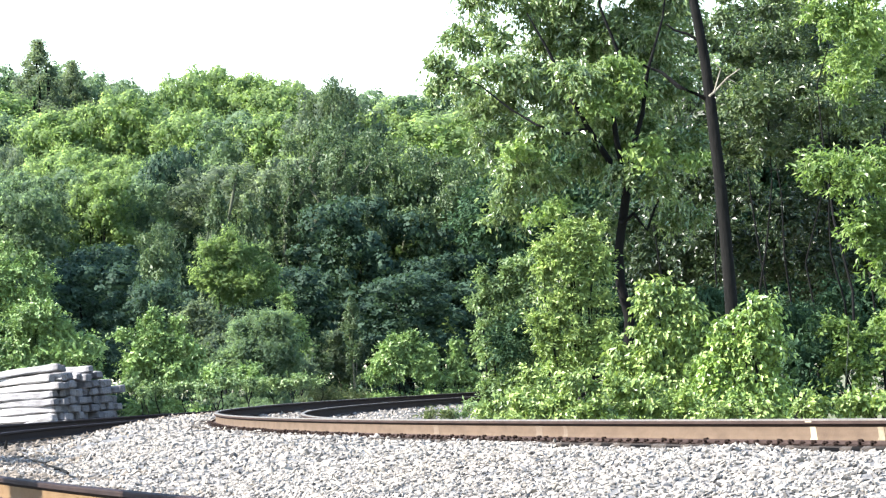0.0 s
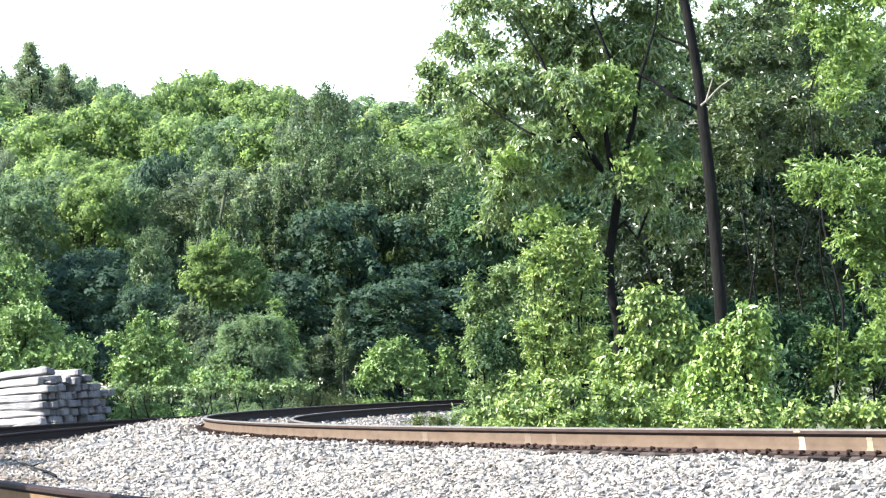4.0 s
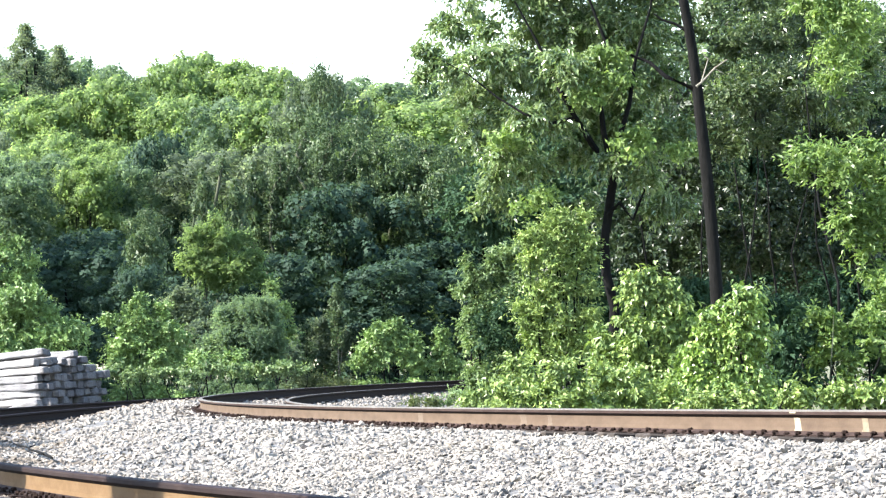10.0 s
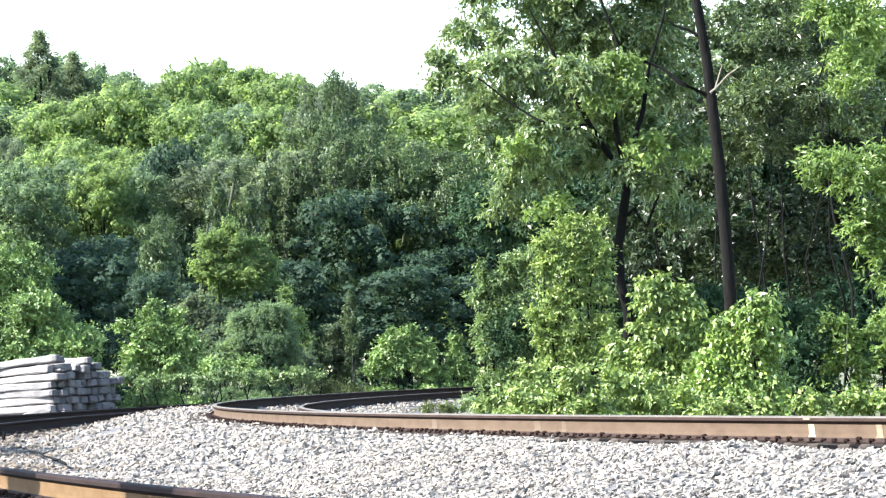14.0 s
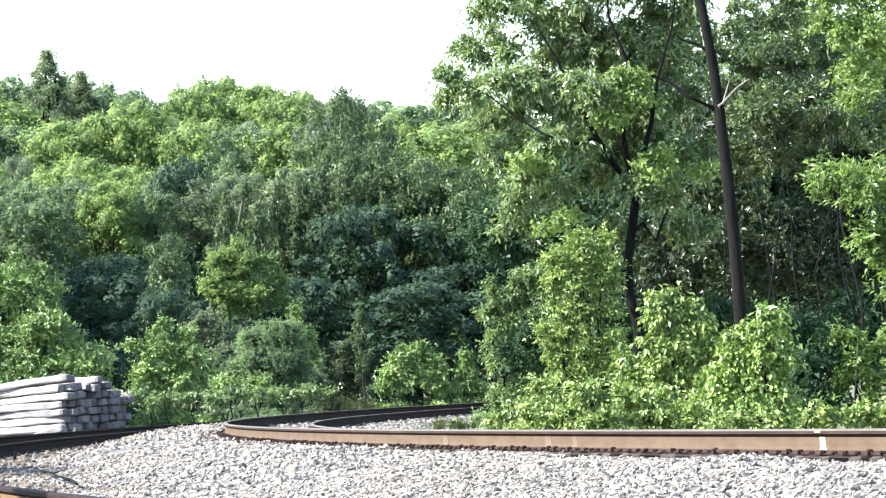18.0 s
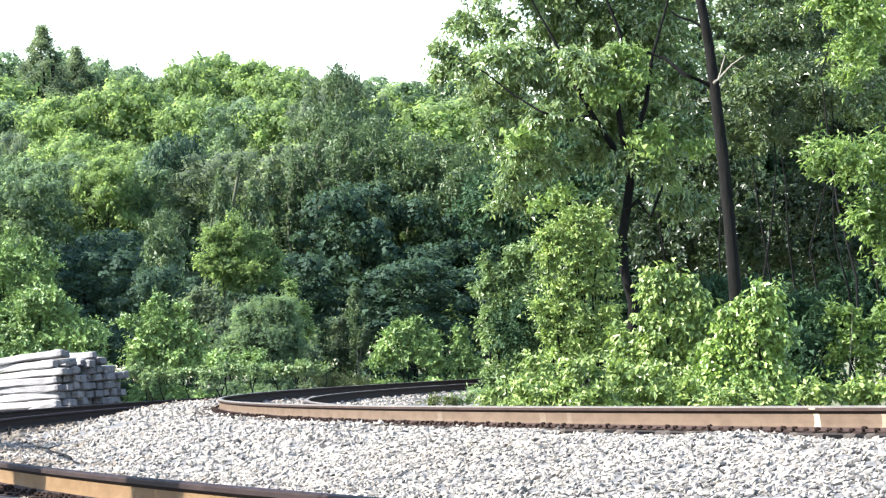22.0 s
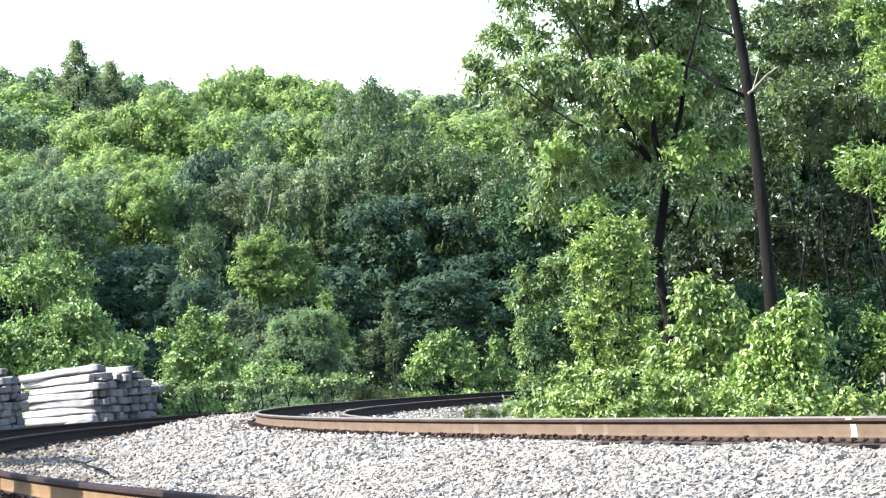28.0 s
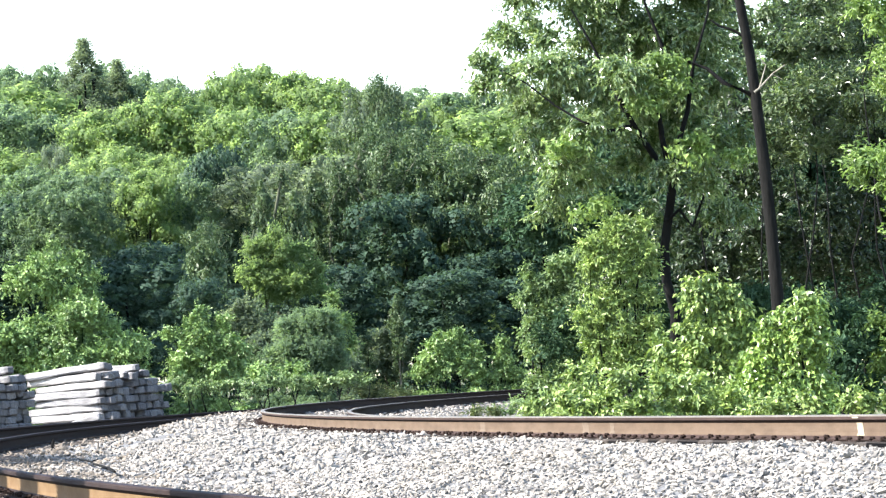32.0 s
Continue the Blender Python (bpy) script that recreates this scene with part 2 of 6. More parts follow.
# ---- helpers for meshes ----
def raw_mesh(name, verts, faces, mats, smooth=False, face_mats=None, normals=None):
    """A mesh from arrays; faces all with the same number of corners."""
    verts, faces = np.asarray(verts, dtype=np.float32), np.asarray(faces, dtype=np.int32)
    me = bpy.data.meshes.new(name)
    n, c = faces.shape
    me.vertices.add(len(verts))
    me.vertices.foreach_set("co", verts.ravel())
    me.loops.add(n * c)
    me.loops.foreach_set("vertex_index", faces.ravel())
    me.polygons.add(n)
    me.polygons.foreach_set("loop_start", np.arange(0, n * c, c, dtype=np.int32))
    me.polygons.foreach_set("loop_total", np.full(n, c, dtype=np.int32))
    for m in mats if isinstance(mats, (list, tuple)) else [mats]:
        me.materials.append(m)
    if face_mats is not None:
        me.polygons.foreach_set("material_index", np.asarray(face_mats, dtype=np.int32))
    me.polygons.foreach_set("use_smooth", np.full(n, smooth, dtype=bool))
    me.update(calc_edges=True)
    if normals is not None:
        me.normals_split_custom_set(np.repeat(normals, c, axis=0))
    return me


def child(name, me, parent, label="", m=None):
    ob = new(name, me)
    ob.parent = parent
    if m is not None:
        ob.matrix_basis = m
    if label:
        tagged(ob, label)
    return ob


def part(name, bm, material, parent, label="", m=None, smooth=False):
    """One bmesh as one mesh object under a thing or a part."""
    me = bpy.data.meshes.new(name)
    bm.to_mesh(me)
    bm.free()
    me.materials.append(material)
    if smooth:
        for p in me.polygons:
            p.use_smooth = True
    return child(name, me, parent, label, m)


def thing(name, m, label, category, group="", kind=""):
    ob = new(name)
    ob.matrix_basis = m
    ob.empty_display_size = 0.2
    return tagged(ob, label, category, group, kind)


def tube(points, radii, sides=8, rng=None, rough=0.0):
    """Vertices and quads of a tapered round limb along points."""
    pts = [Vector(p) for p in points]
    verts, faces = [], []
    for i, p in enumerate(pts):
        d = (pts[min(i + 1, len(pts) - 1)] - pts[max(i - 1, 0)]).normalized()
        u = d.orthogonal().normalized() if abs(d.x) > 0.9 else d.cross(Vector((1, 0, 0))).normalized()
        v = d.cross(u)
        for s in range(sides):
            a = 2 * math.pi * s / sides
            r = radii[i] * (1 + (rng.uniform(-rough, rough) if rng else 0))
            verts.append(p + u * (r * math.cos(a)) + v * (r * math.sin(a)))
    for i in range(len(pts) - 1):
        for s in range(sides):
            a, b = i * sides + s, i * sides + (s + 1) % sides
            faces.append((a, b, b + sides, a + sides))
    return verts, faces


def bend(a, b, n, wobble, rng, sag=0.0):
    """Points of a slightly crooked line from a to b."""
    a, b = Vector(a), Vector(b)
    out, off = [], Vector()
    for i in range(n + 1):
        t = i / n
        if 0 < i < n:
            off = off * 0.6 + Vector((rng.gauss(0, 1), rng.gauss(0, 1), rng.gauss(0, 0.4))) * wobble
        else:
            off = off * 0
        out.append(a.lerp(b, t) + off + Vector((0, 0, sag * math.sin(math.pi * t))))
    return out


def unit(v):
    return v / np.maximum(np.linalg.norm(v, axis=1, keepdims=True), 1e-9)


def split_lobes(lobes, seed, parts=4, share=0.55):
    """Breaks large masses of foliage into smaller boughs spread over their outside."""
    rng = random.Random(seed)
    out = []
    for x, y, z, rx, ry, rz in lobes:
        for i in range(parts):
            a, h = 6.283 * (i + rng.uniform(-0.3, 0.3)) / parts + rng.uniform(0, 1), rng.uniform(-0.75, 0.95)
            w = math.sqrt(max(0.05, 1 - h * h)) * rng.uniform(0.55, 0.85)
            f = share * rng.uniform(0.7, 1.25)
            out.append((x + rx * w * math.cos(a), y + ry * w * math.sin(a), z + rz * h * 0.7, rx * f, ry * f, rz * f * rng.uniform(0.8, 1.1)))
    return out


def blades(c, o, leaf, narrow, rng, up=0.3, loose=0.5, hang=0.35):
    """Corners and faces of folded, pointed leaves at the places c that face roughly along o."""
    nrm = unit(o * 1.25 + np.array([0, 0, up]) + rng.normal(size=c.shape) * loose)
    t = unit(np.cross(nrm, rng.normal(size=c.shape)) + np.array([0, 0, -hang]))
    b = np.cross(nrm, t)
    s = leaf * rng.uniform(0.65, 1.3, (len(c), 1))
    fold = nrm * s * 0.12
    v = np.stack([c - t * s * 0.5, c + b * s * narrow * 0.5 + fold - t * s * 0.06, c + t * s * 0.5 - fold, c - b * s * narrow * 0.5 + fold - t * s * 0.06], 1).reshape(-1, 3)
    k = np.arange(len(c))[:, None] * 4
    return v, np.concatenate([k + np.array([0, 2, 1]), k + np.array([0, 3, 2])], 1).reshape(-1, 3)


def foliage(name, lobes, per_m2, leaf, material, seed, cluster=0.3, each=9, droop=0.0, hollow=0.7, narrow=0.62, ragged=0.3, core=1.0, clump=2.6, loose=0.5, sparse=1.0, up=0.4, deep=0.74, hang=0.35, soft=0.0):
    """Leaves in sprays over a set of lobes (x, y, z, rx, ry, rz), with broader leaf clumps inside them.
    sparse: how much of the foliage the northern, shaded side keeps; soft: how far leaves share the slope of their bough."""
    rng = np.random.default_rng(seed)
    cs, outs, ins, ino = [], [], [], []
    for x, y, z, rx, ry, rz in lobes:
        mid, rad = np.array([x, y, z]), np.array([rx, ry, rz])
        area = 4 * math.pi * (((rx * ry) ** 1.6 + (rx * rz) ** 1.6 + (ry * rz) ** 1.6) / 3) ** (1 / 1.6)
        n = max(6, int(area * per_m2 / each))
        ph = rng.uniform(0, 6.28, 4)

        def swell(d):
            return 1 + ragged * 0.5 * (np.sin(3.1 * d[:, 0] + ph[0]) * np.sin(2.7 * d[:, 1] + ph[1]) + np.sin(5.3 * d[:, 2] + ph[2]) * np.sin(4.9 * d[:, 0] + ph[3]))

        d = unit(rng.normal(size=(n, 3)))
        d = d[(d[:, 1] < 0.35) | (rng.random(n) < sparse)]
        n = len(d)
        shell = (hollow + (1 - hollow) * rng.uniform(0, 1, n)) * swell(d) * (1 + rng.normal(0, ragged * 0.16, n))
        cs.append(mid + d * shell[:, None] * rad)
        outs.append(d)
        wide = leaf * clump
        n = int(core * area * 0.45 / (0.31 * wide * wide))
        if n:
            d = unit(rng.normal(size=(n, 3)))
            d = d[(d[:, 1] < 0.35) | (rng.random(n) < sparse)]
            n = len(d)
            ins.append(mid + d * (rng.uniform(deep - 0.4, deep, n) * swell(d))[:, None] * rad)
            ino.append(d)
    cs, outs = np.concatenate(cs), np.concatenate(outs)
    n = len(cs)
    big = rng.uniform(0.6, 1.4, (n, 1, 1))
    c = cs[:, None, :] + rng.normal(size=(n, each, 3)) * cluster * big * np.array([1, 1, 0.62])
    c[..., 2] -= droop * rng.uniform(0, 1, (n, each))
    v, f = blades(c.reshape(-1, 3), np.repeat(outs, each, axis=0), leaf, narrow, rng, up, loose, hang)
    ins_out = ino if ins else []
    if ins:
        v2, f2 = blades(np.concatenate(ins), np.concatenate(ino), leaf * clump, 0.8, rng, up, loose)
        v, f = np.concatenate([v, v2]), np.concatenate([f, f2 + len(v)])
    slope = None
    if soft:
        o = np.concatenate([np.repeat(outs, each, axis=0)] + ins_out)
        tri = v[f]
        own = unit(np.cross(tri[:, 1] - tri[:, 0], tri[:, 2] - tri[:, 0]))
        slope = np.repeat(unit(o + np.array([0, 0, 0.25])), 2, axis=0)
        own = own * np.sign((own * slope).sum(1, keepdims=True))
        slope = unit(slope * soft + own * (1 - soft))
    return raw_mesh(name, v, f, material, normals=slope)


def sprigs(name, lobes, per_m2, length, pairs, leaf, material, seed, narrow=0.55, rise=0.45, hang=0.45, hollow=0.55, droop=0.15, core=0.5, ragged=0.4, under=0.45):
    """Leafy twigs that grow outward and up from a set of lobes, with a pair of leaves at each node.
    under: how much of the foliage the undersides keep."""
    rng = np.random.default_rng(seed)
    bases, axes, outs, inner, inner_out = [], [], [], [], []
    for x, y, z, rx, ry, rz in lobes:
        mid, rad = np.array([x, y, z]), np.array([rx, ry, rz])
        area = 4 * math.pi * (((rx * ry) ** 1.6 + (rx * rz) ** 1.6 + (ry * rz) ** 1.6) / 3) ** (1 / 1.6)
        n = max(5, int(area * per_m2))
        d = unit(rng.normal(size=(n, 3)))
        d = d[(d[:, 2] > -0.35) | (rng.random(n) < under)]
        n = len(d)
        reach = hollow + (1 - hollow) * np.sqrt(rng.random(n)) + rng.normal(0, ragged * 0.22, n)
        ax = unit(d + np.array([0, 0, rise]) + rng.normal(size=(n, 3)) * 0.4)
        bases.append(mid + d * reach[:, None] * rad - ax * length * 0.6)
        axes.append(ax)
        outs.append(d)
        n = int(core * area / (0.6 * leaf * leaf))
        if n:
            d = unit(rng.normal(size=(n, 3)))
            inner.append(mid + d * rng.uniform(0.3, max(0.35, hollow), n)[:, None] * rad)
            inner_out.append(d)
    b, ax, d = np.concatenate(bases), np.concatenate(axes), np.concatenate(outs)
    n = len(b)
    long = length * rng.uniform(0.6, 1.35, (n, 1, 1))
    side = unit(np.cross(ax, rng.normal(size=(n, 3)) + np.array([0, 0, 0.6])))
    t = np.linspace(0.12, 1.0, pairs)[None, :, None]
    stalk = b[:, None, :] + ax[:, None, :] * (t * long) - np.array([0, 0, 1.0]) * (droop * long * t * t)
    cs, ts = [], []
    for way in (-1, 1):
        grow = unit((side[:, None, :] * way * (1.05 - 0.5 * t) + ax[:, None, :] * (0.45 + 0.4 * t) + np.array([0, 0, -hang]) + rng.normal(size=(n, pairs, 3)) * 0.32).reshape(-1, 3)).reshape(n, pairs, 3)
        cs.append((stalk + grow * leaf * 0.6).reshape(-1, 3))
        ts.append(grow.reshape(-1, 3))
    c, grow = np.concatenate(cs), np.concatenate(ts)
    o = np.concatenate([np.repeat(d, pairs, axis=0)] * 2)
    nrm = o * 0.55 + np.array([0, 0, 0.75]) + rng.normal(size=c.shape) * 0.42
    nrm = unit(nrm - grow * (nrm * grow).sum(1, keepdims=True))
    across = np.cross(nrm, grow)
    size = leaf * rng.uniform(0.55, 1.35, (len(c), 1))
    fold = nrm * size * 0.1
    v = np.stack([c - grow * size * 0.5, c + across * size * narrow * 0.5 + fold - grow * size * 0.08, c + grow * size * 0.5 - fold, c - across * size * narrow * 0.5 + fold - grow * size * 0.08], 1).reshape(-1, 3)
    k = np.arange(len(c))[:, None] * 4
    f = np.concatenate([k + np.array([0, 2, 1]), k + np.array([0, 3, 2])], 1).reshape(-1, 3)
    if inner:
        v2, f2 = blades(np.concatenate(inner), np.concatenate(inner_out), leaf * 1.25, 0.7, rng, 0.3, 0.6)
        v, f = np.concatenate([v, v2]), np.concatenate([f, f2 + len(v)])
    return raw_mesh(name, v, f, material)


# ---- plan of the curve: level rails on two arcs ----
A_CENTRE, A_R = Vector((240.59, 87.92, 0)), 244.08      # outer rail of the inner track
B_CENTRE, B_R = Vector((227.60, 75.98, 0)), 234.45      # inner rail of the outer track
GAUGE, A_TILT, B_TILT = 1.505, 0.10, 0.052
A_TOP, B_TOP = 0.938, 0.746                               # heights of those two railheads
RAIL_H, PLATE_H = 0.185, 0.016


def on_arc(centre, r, y, z=0.0):
    """Point of an arc at the given northing, on its western side."""
    return Vector((centre.x - math.sqrt(r * r - (y - centre.y) ** 2), y, z))


def offset_from(centre, r, x, y):
    return np.hypot(x - centre.x, y - centre.y) - r


def bed_height(x, y):
    """Height of the ballast: two level beds with shoulders between them."""
    da, db = offset_from(A_CENTRE, A_R, x, y), offset_from(B_CENTRE, B_R, x, y)
    za = np.interp(da, [-4.4, -3.4, -2.4, -2.0, -0.2, 0.22, 0.5, 0.8, 1.45, 3.4], [0.181, 0.361, 0.558, 0.598, 0.703, 0.718, 0.738, 0.744, 0.718, 0.401])
    zb = np.interp(db, [-2.2, -1.0, -0.6, 2.0, 2.5, 4.6], [0.40, 0.50, 0.505, 0.55, 0.52, 0.2])
    z = np.where(da < 1.5, za, np.maximum(za, zb))
    lump = 0.022 * np.sin(x * 1.9 + 0.7 * np.sin(y * 0.8)) * np.sin(y * 1.3 + 1.1 * np.sin(x * 1.1)) + 0.012 * np.sin(x * 5.1 + y * 2.3) * np.sin(y * 4.1 - x)
    z = z - 0.024 * np.exp(-((da - 0.35) / 0.3) ** 2) * np.interp(y, [37, 46], [1, 0])
    mound = 0.075 * np.exp(-((da - 1.7) / 0.9) ** 2) * np.interp(y, [79, 92, 108, 120], [0, 1, 1, 0])
    return z + lump + mound


def make_ground():
    ring = [0, 6, 12, 20, 30, 42, 56, 72, 90, 110, 135, 165, 200, 250, 320, 450, 700, 1200, 2200, 4000]
    sides = 72
    verts = [(0, 60, 0.36)]
    faces = []
    for i, r in enumerate(ring[1:]):
        for s in range(sides):
            a = 2 * math.pi * s / sides
            x, y = r * math.cos(a), 60 + r * math.sin(a)
            z = 0.36 + 0.05 * math.sin(x * 0.31 + 1) * math.sin(y * 0.27)
            verts.append((x, y, z))
    tri = []
    for s in range(sides):
        tri.append((0, 1 + s, 1 + (s + 1) % sides, 1 + (s + 1) % sides))
    for i in range(len(ring) - 2):
        for s in range(sides):
            a, b = 1 + i * sides + s, 1 + i * sides + (s + 1) % sides
            faces.append((a, a + sides, b + sides, b))
    bm = bmesh.new()
    vs = [bm.verts.new(v) for v in verts]
    for f in tri:
        bm.faces.new([vs[f[0]], vs[f[1]], vs[f[2]]])
    for f in faces:
        bm.faces.new([vs[i] for i in f])
    me = bpy.data.meshes.new("ground")
    bm.to_mesh(me)
    bm.free()
    me.materials.append(SOIL)
    tagged(new("ground", me), "flat earth and grass ground beside the railway", "ground", kind="structure")


def make_bed():
    xs_off = np.arange(-9.5, 5.01, 0.16)
    ys = np.arange(4, 150, 0.3)
    ax = np.array([on_arc(A_CENTRE, A_R, y).x for y in ys])
    X = ax[:, None] + xs_off[None, :]
    Y = np.repeat(ys[:, None], X.shape[1], axis=1)
    Z = bed_height(X, Y)
    n, m = X.shape
    v = np.stack([X, Y, Z], -1).reshape(-1, 3)
    i = (np.arange(n - 1)[:, None] * m + np.arange(m - 1)[None]).ravel()
    f = np.stack([i, i + 1, i + 1 + m, i + m], 1)
    tagged(new("ballast_bed", raw_mesh("ballast_bed", v, f, BED, True)), "pale grey crushed limestone bed under the railway tracks", "ballast", kind="structure")


make_ground()
make_bed()


def make_stones():
    """Loose crushed stone lying on the bed, denser near the camera's side of the curve."""
    rng = np.random.default_rng(11)
    phi = (1 + 5 ** 0.5) / 2
    solid = unit(np.array([(-1, phi, 0), (1, phi, 0), (-1, -phi, 0), (1, -phi, 0), (0, -1, phi), (0, 1, phi), (0, -1, -phi), (0, 1, -phi), (phi, 0, -1), (phi, 0, 1), (-phi, 0, -1), (-phi, 0, 1)], dtype=float))
    tri = np.array([(0, 11, 5), (0, 5, 1), (0, 1, 7), (0, 7, 10), (0, 10, 11), (1, 5, 9), (5, 11, 4), (11, 10, 2), (10, 7, 6), (7, 1, 8), (3, 9, 4), (3, 4, 2), (3, 2, 6), (3, 6, 8), (3, 8, 9), (4, 9, 5), (2, 4, 11), (6, 2, 10), (8, 6, 7), (9, 8, 1)])
    spans = ((13, 24, 530, 0.0275), (24, 40, 400, 0.0295), (40, 62, 135, 0.039), (62, 136, 22, 0.056))
    xs, ys, ss = [], [], []
    for y0, y1, dens, size in spans:
        lo, hi = -11.0, 9.5
        n = int((hi - lo) * (y1 - y0) * dens)
        x, y = rng.uniform(lo, hi, n), rng.uniform(y0, y1, n)
        da, db = offset_from(A_CENTRE, A_R, x, y), offset_from(B_CENTRE, B_R, x, y)
        wide = 0.108 * y + 0.4
        keep = (np.abs(x) < wide) & (db < np.where(x < -0.02 * y, 2.0, 0.15)) & (da > (-0.25 if y1 < 63 else -6.0))
        keep &= ~((np.abs(da) < 0.085) | (np.abs(da + GAUGE) < 0.085) | (np.abs(db) < 0.085) | (np.abs(db - GAUGE) < 0.085))
        xs.append(x[keep])
        ys.append(y[keep])
        ss.append(np.full(keep.sum(), size))
    x, y, s = np.concatenate(xs), np.concatenate(ys), np.concatenate(ss)
    n = len(x)
    s = s * np.exp(rng.normal(0, 0.2, n))
    dims = s[:, None] * np.stack([rng.uniform(0.6, 1.12, n), rng.uniform(0.36, 0.56, n), rng.uniform(0.22, 0.42, n)], 1)
    z = bed_height(x, y) + dims[:, 2] * rng.uniform(0.1, 1.0, n)
    e = rng.normal(0, 1, (n, 3)) * np.array([0.45, 0.45, 4.0])
    cx, sx, cy, sy, cz, sz = np.cos(e[:, 0]), np.sin(e[:, 0]), np.cos(e[:, 1]), np.sin(e[:, 1]), np.cos(e[:, 2]), np.sin(e[:, 2])
    p = (solid[None] + rng.uniform(-0.32, 0.32, (n, 12, 3))) * dims[:, None, :]
    px, py, pz = p[..., 0], p[..., 1], p[..., 2]
    py, pz = py * cx[:, None] - pz * sx[:, None], py * sx[:, None] + pz * cx[:, None]
    px, pz = px * cy[:, None] + pz * sy[:, None], -px * sy[:, None] + pz * cy[:, None]
    px, py = px * cz[:, None] - py * sz[:, None], px * sz[:, None] + py * cz[:, None]
    v = np.stack([px + x[:, None], py + y[:, None], pz + z[:, None]], -1).reshape(-1, 3)
    edge = offset_from(B_CENTRE, B_R, x, y) + 0.5 * np.sin(y * 0.7) + rng.normal(0, 0.35, n)
    old = (edge > -1.35) & (y > 27)
    v = v.reshape(n, 12, 3)
    for name, pick, mat, label in (("ballast_stones", ~old, STONE, "loose angular pale grey limestone ballast stones"), ("old_ballast_stones", old, STONE_OLD, "older yellowish grey ballast stones beside the outer track")):
        f = (np.arange(pick.sum())[:, None, None] * 12 + tri[None]).reshape(-1, 3)
        tagged(new(name, raw_mesh(name, v[pick].reshape(-1, 3), f, mat)), label, "gravel", kind="stuff")


make_stones()

# ---- the two tracks ----
PROFILE = [(-0.076, 0.0), (-0.076, 0.011), (-0.03, 0.024), (-0.012, 0.034), (-0.0088, 0.06), (-0.0088, 0.105), (-0.0105, 0.127), (-0.037, 0.150),
           (-0.038, 0.172), (-0.033, 0.181), (-0.02, 0.185), (0.02, 0.185), (0.033, 0.181), (0.038, 0.172), (0.037, 0.150), (0.0105, 0.127),
           (0.0088, 0.105), (0.0088, 0.06), (0.012, 0.034), (0.03, 0.024), (0.076, 0.011), (0.076, 0.0)]


def make_rail(parent, centre, r, top, y0, y1, label, side):
    n, k = int((y1 - y0) / 0.8), len(PROFILE)
    v, f, fm = [], [], []
    for i in range(n + 1):
        p = on_arc(centre, r, y0 + (y1 - y0) * i / n)
        out = (p - Vector((centre.x, centre.y, 0))).normalized()
        v += [(p.x + out.x * a, p.y + out.y * a, top - RAIL_H + b) for a, b in PROFILE]
    for i in range(n):
        for j in range(k):
            j2 = (j + 1) % k
            f.append((i * k + j, i * k + j2, (i + 1) * k + j2, (i + 1) * k + j))
            # Inner faces and head underside: their shade is painted with the near-black rust.
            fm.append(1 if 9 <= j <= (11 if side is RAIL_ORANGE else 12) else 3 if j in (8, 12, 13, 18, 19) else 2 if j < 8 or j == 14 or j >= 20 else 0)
    return child("rail", raw_mesh("rail", v, f, [side, RAIL_TOP_RUSTY_SHADE if side is RAIL_ORANGE else RAIL_TOP, RUST_AND_SHADE, HEAD_DARK if side is RAIL_ORANGE else HEAD_SIDE], False, fm), parent, label)


def box_bm(sx, sy, sz, bevel, jitter=0.0, seed=0):
    bm = bmesh.new()
    bmesh.ops.create_cube(bm, size=1, matrix=Matrix.Diagonal((sx, sy, sz, 1)))
    bmesh.ops.bevel(bm, geom=bm.edges[:], offset=bevel, segments=1, affect="EDGES", profile=0.5)
    if jitter:
        rng = random.Random(seed)
        for vert in bm.verts:
            vert.co += Vector((rng.uniform(-1, 1) * jitter * 2, rng.uniform(-1, 1) * jitter, rng.uniform(-1, 1) * jitter))
    return bm


def old_tie_bm(sx, sy, sz, seed):
    """A weathered timber: sagging faces, split and uneven ends."""
    rng = random.Random(seed)
    bm = box_bm(sx, sy, sz, 0.03)
    long_edges = [e for e in bm.edges if abs(e.verts[0].co.x - e.verts[1].co.x) > sx * 0.5]
    bmesh.ops.subdivide_edges(bm, edges=long_edges, cuts=5)
    for vert in bm.verts:
        u = vert.co.x / sx
        vert.co += Vector((rng.uniform(-1, 1) * (0.03 if abs(u) > 0.45 else 0.01), rng.uniform(-1, 1) * 0.011 + 0.012 * math.sin(u * 4 + seed), rng.uniform(-1, 1) * 0.009 + 0.008 * math.sin(u * 5 + seed * 2)))
    return bm


def mesh_of(name, bm, material):
    me = bpy.data.meshes.new(name)
    bm.to_mesh(me)
    bm.free()
    me.materials.append(material)
    return me


def spike_mesh():
    """Cut spike: square shank and an overhanging domed head."""
    bm = bmesh.new()
    bmesh.ops.create_cube(bm, size=1, matrix=Matrix.Translation((0, 0, 0.012)) @ Matrix.Diagonal((0.02, 0.02, 0.06, 1)))
    bmesh.ops.create_cone(bm, cap_ends=True, segments=6, radius1=0.027, radius2=0.018, depth=0.017, matrix=Matrix.Translation((-0.008, 0, 0.046)))
    return mesh_of("spike", bm, RUST_AND_SHADE)


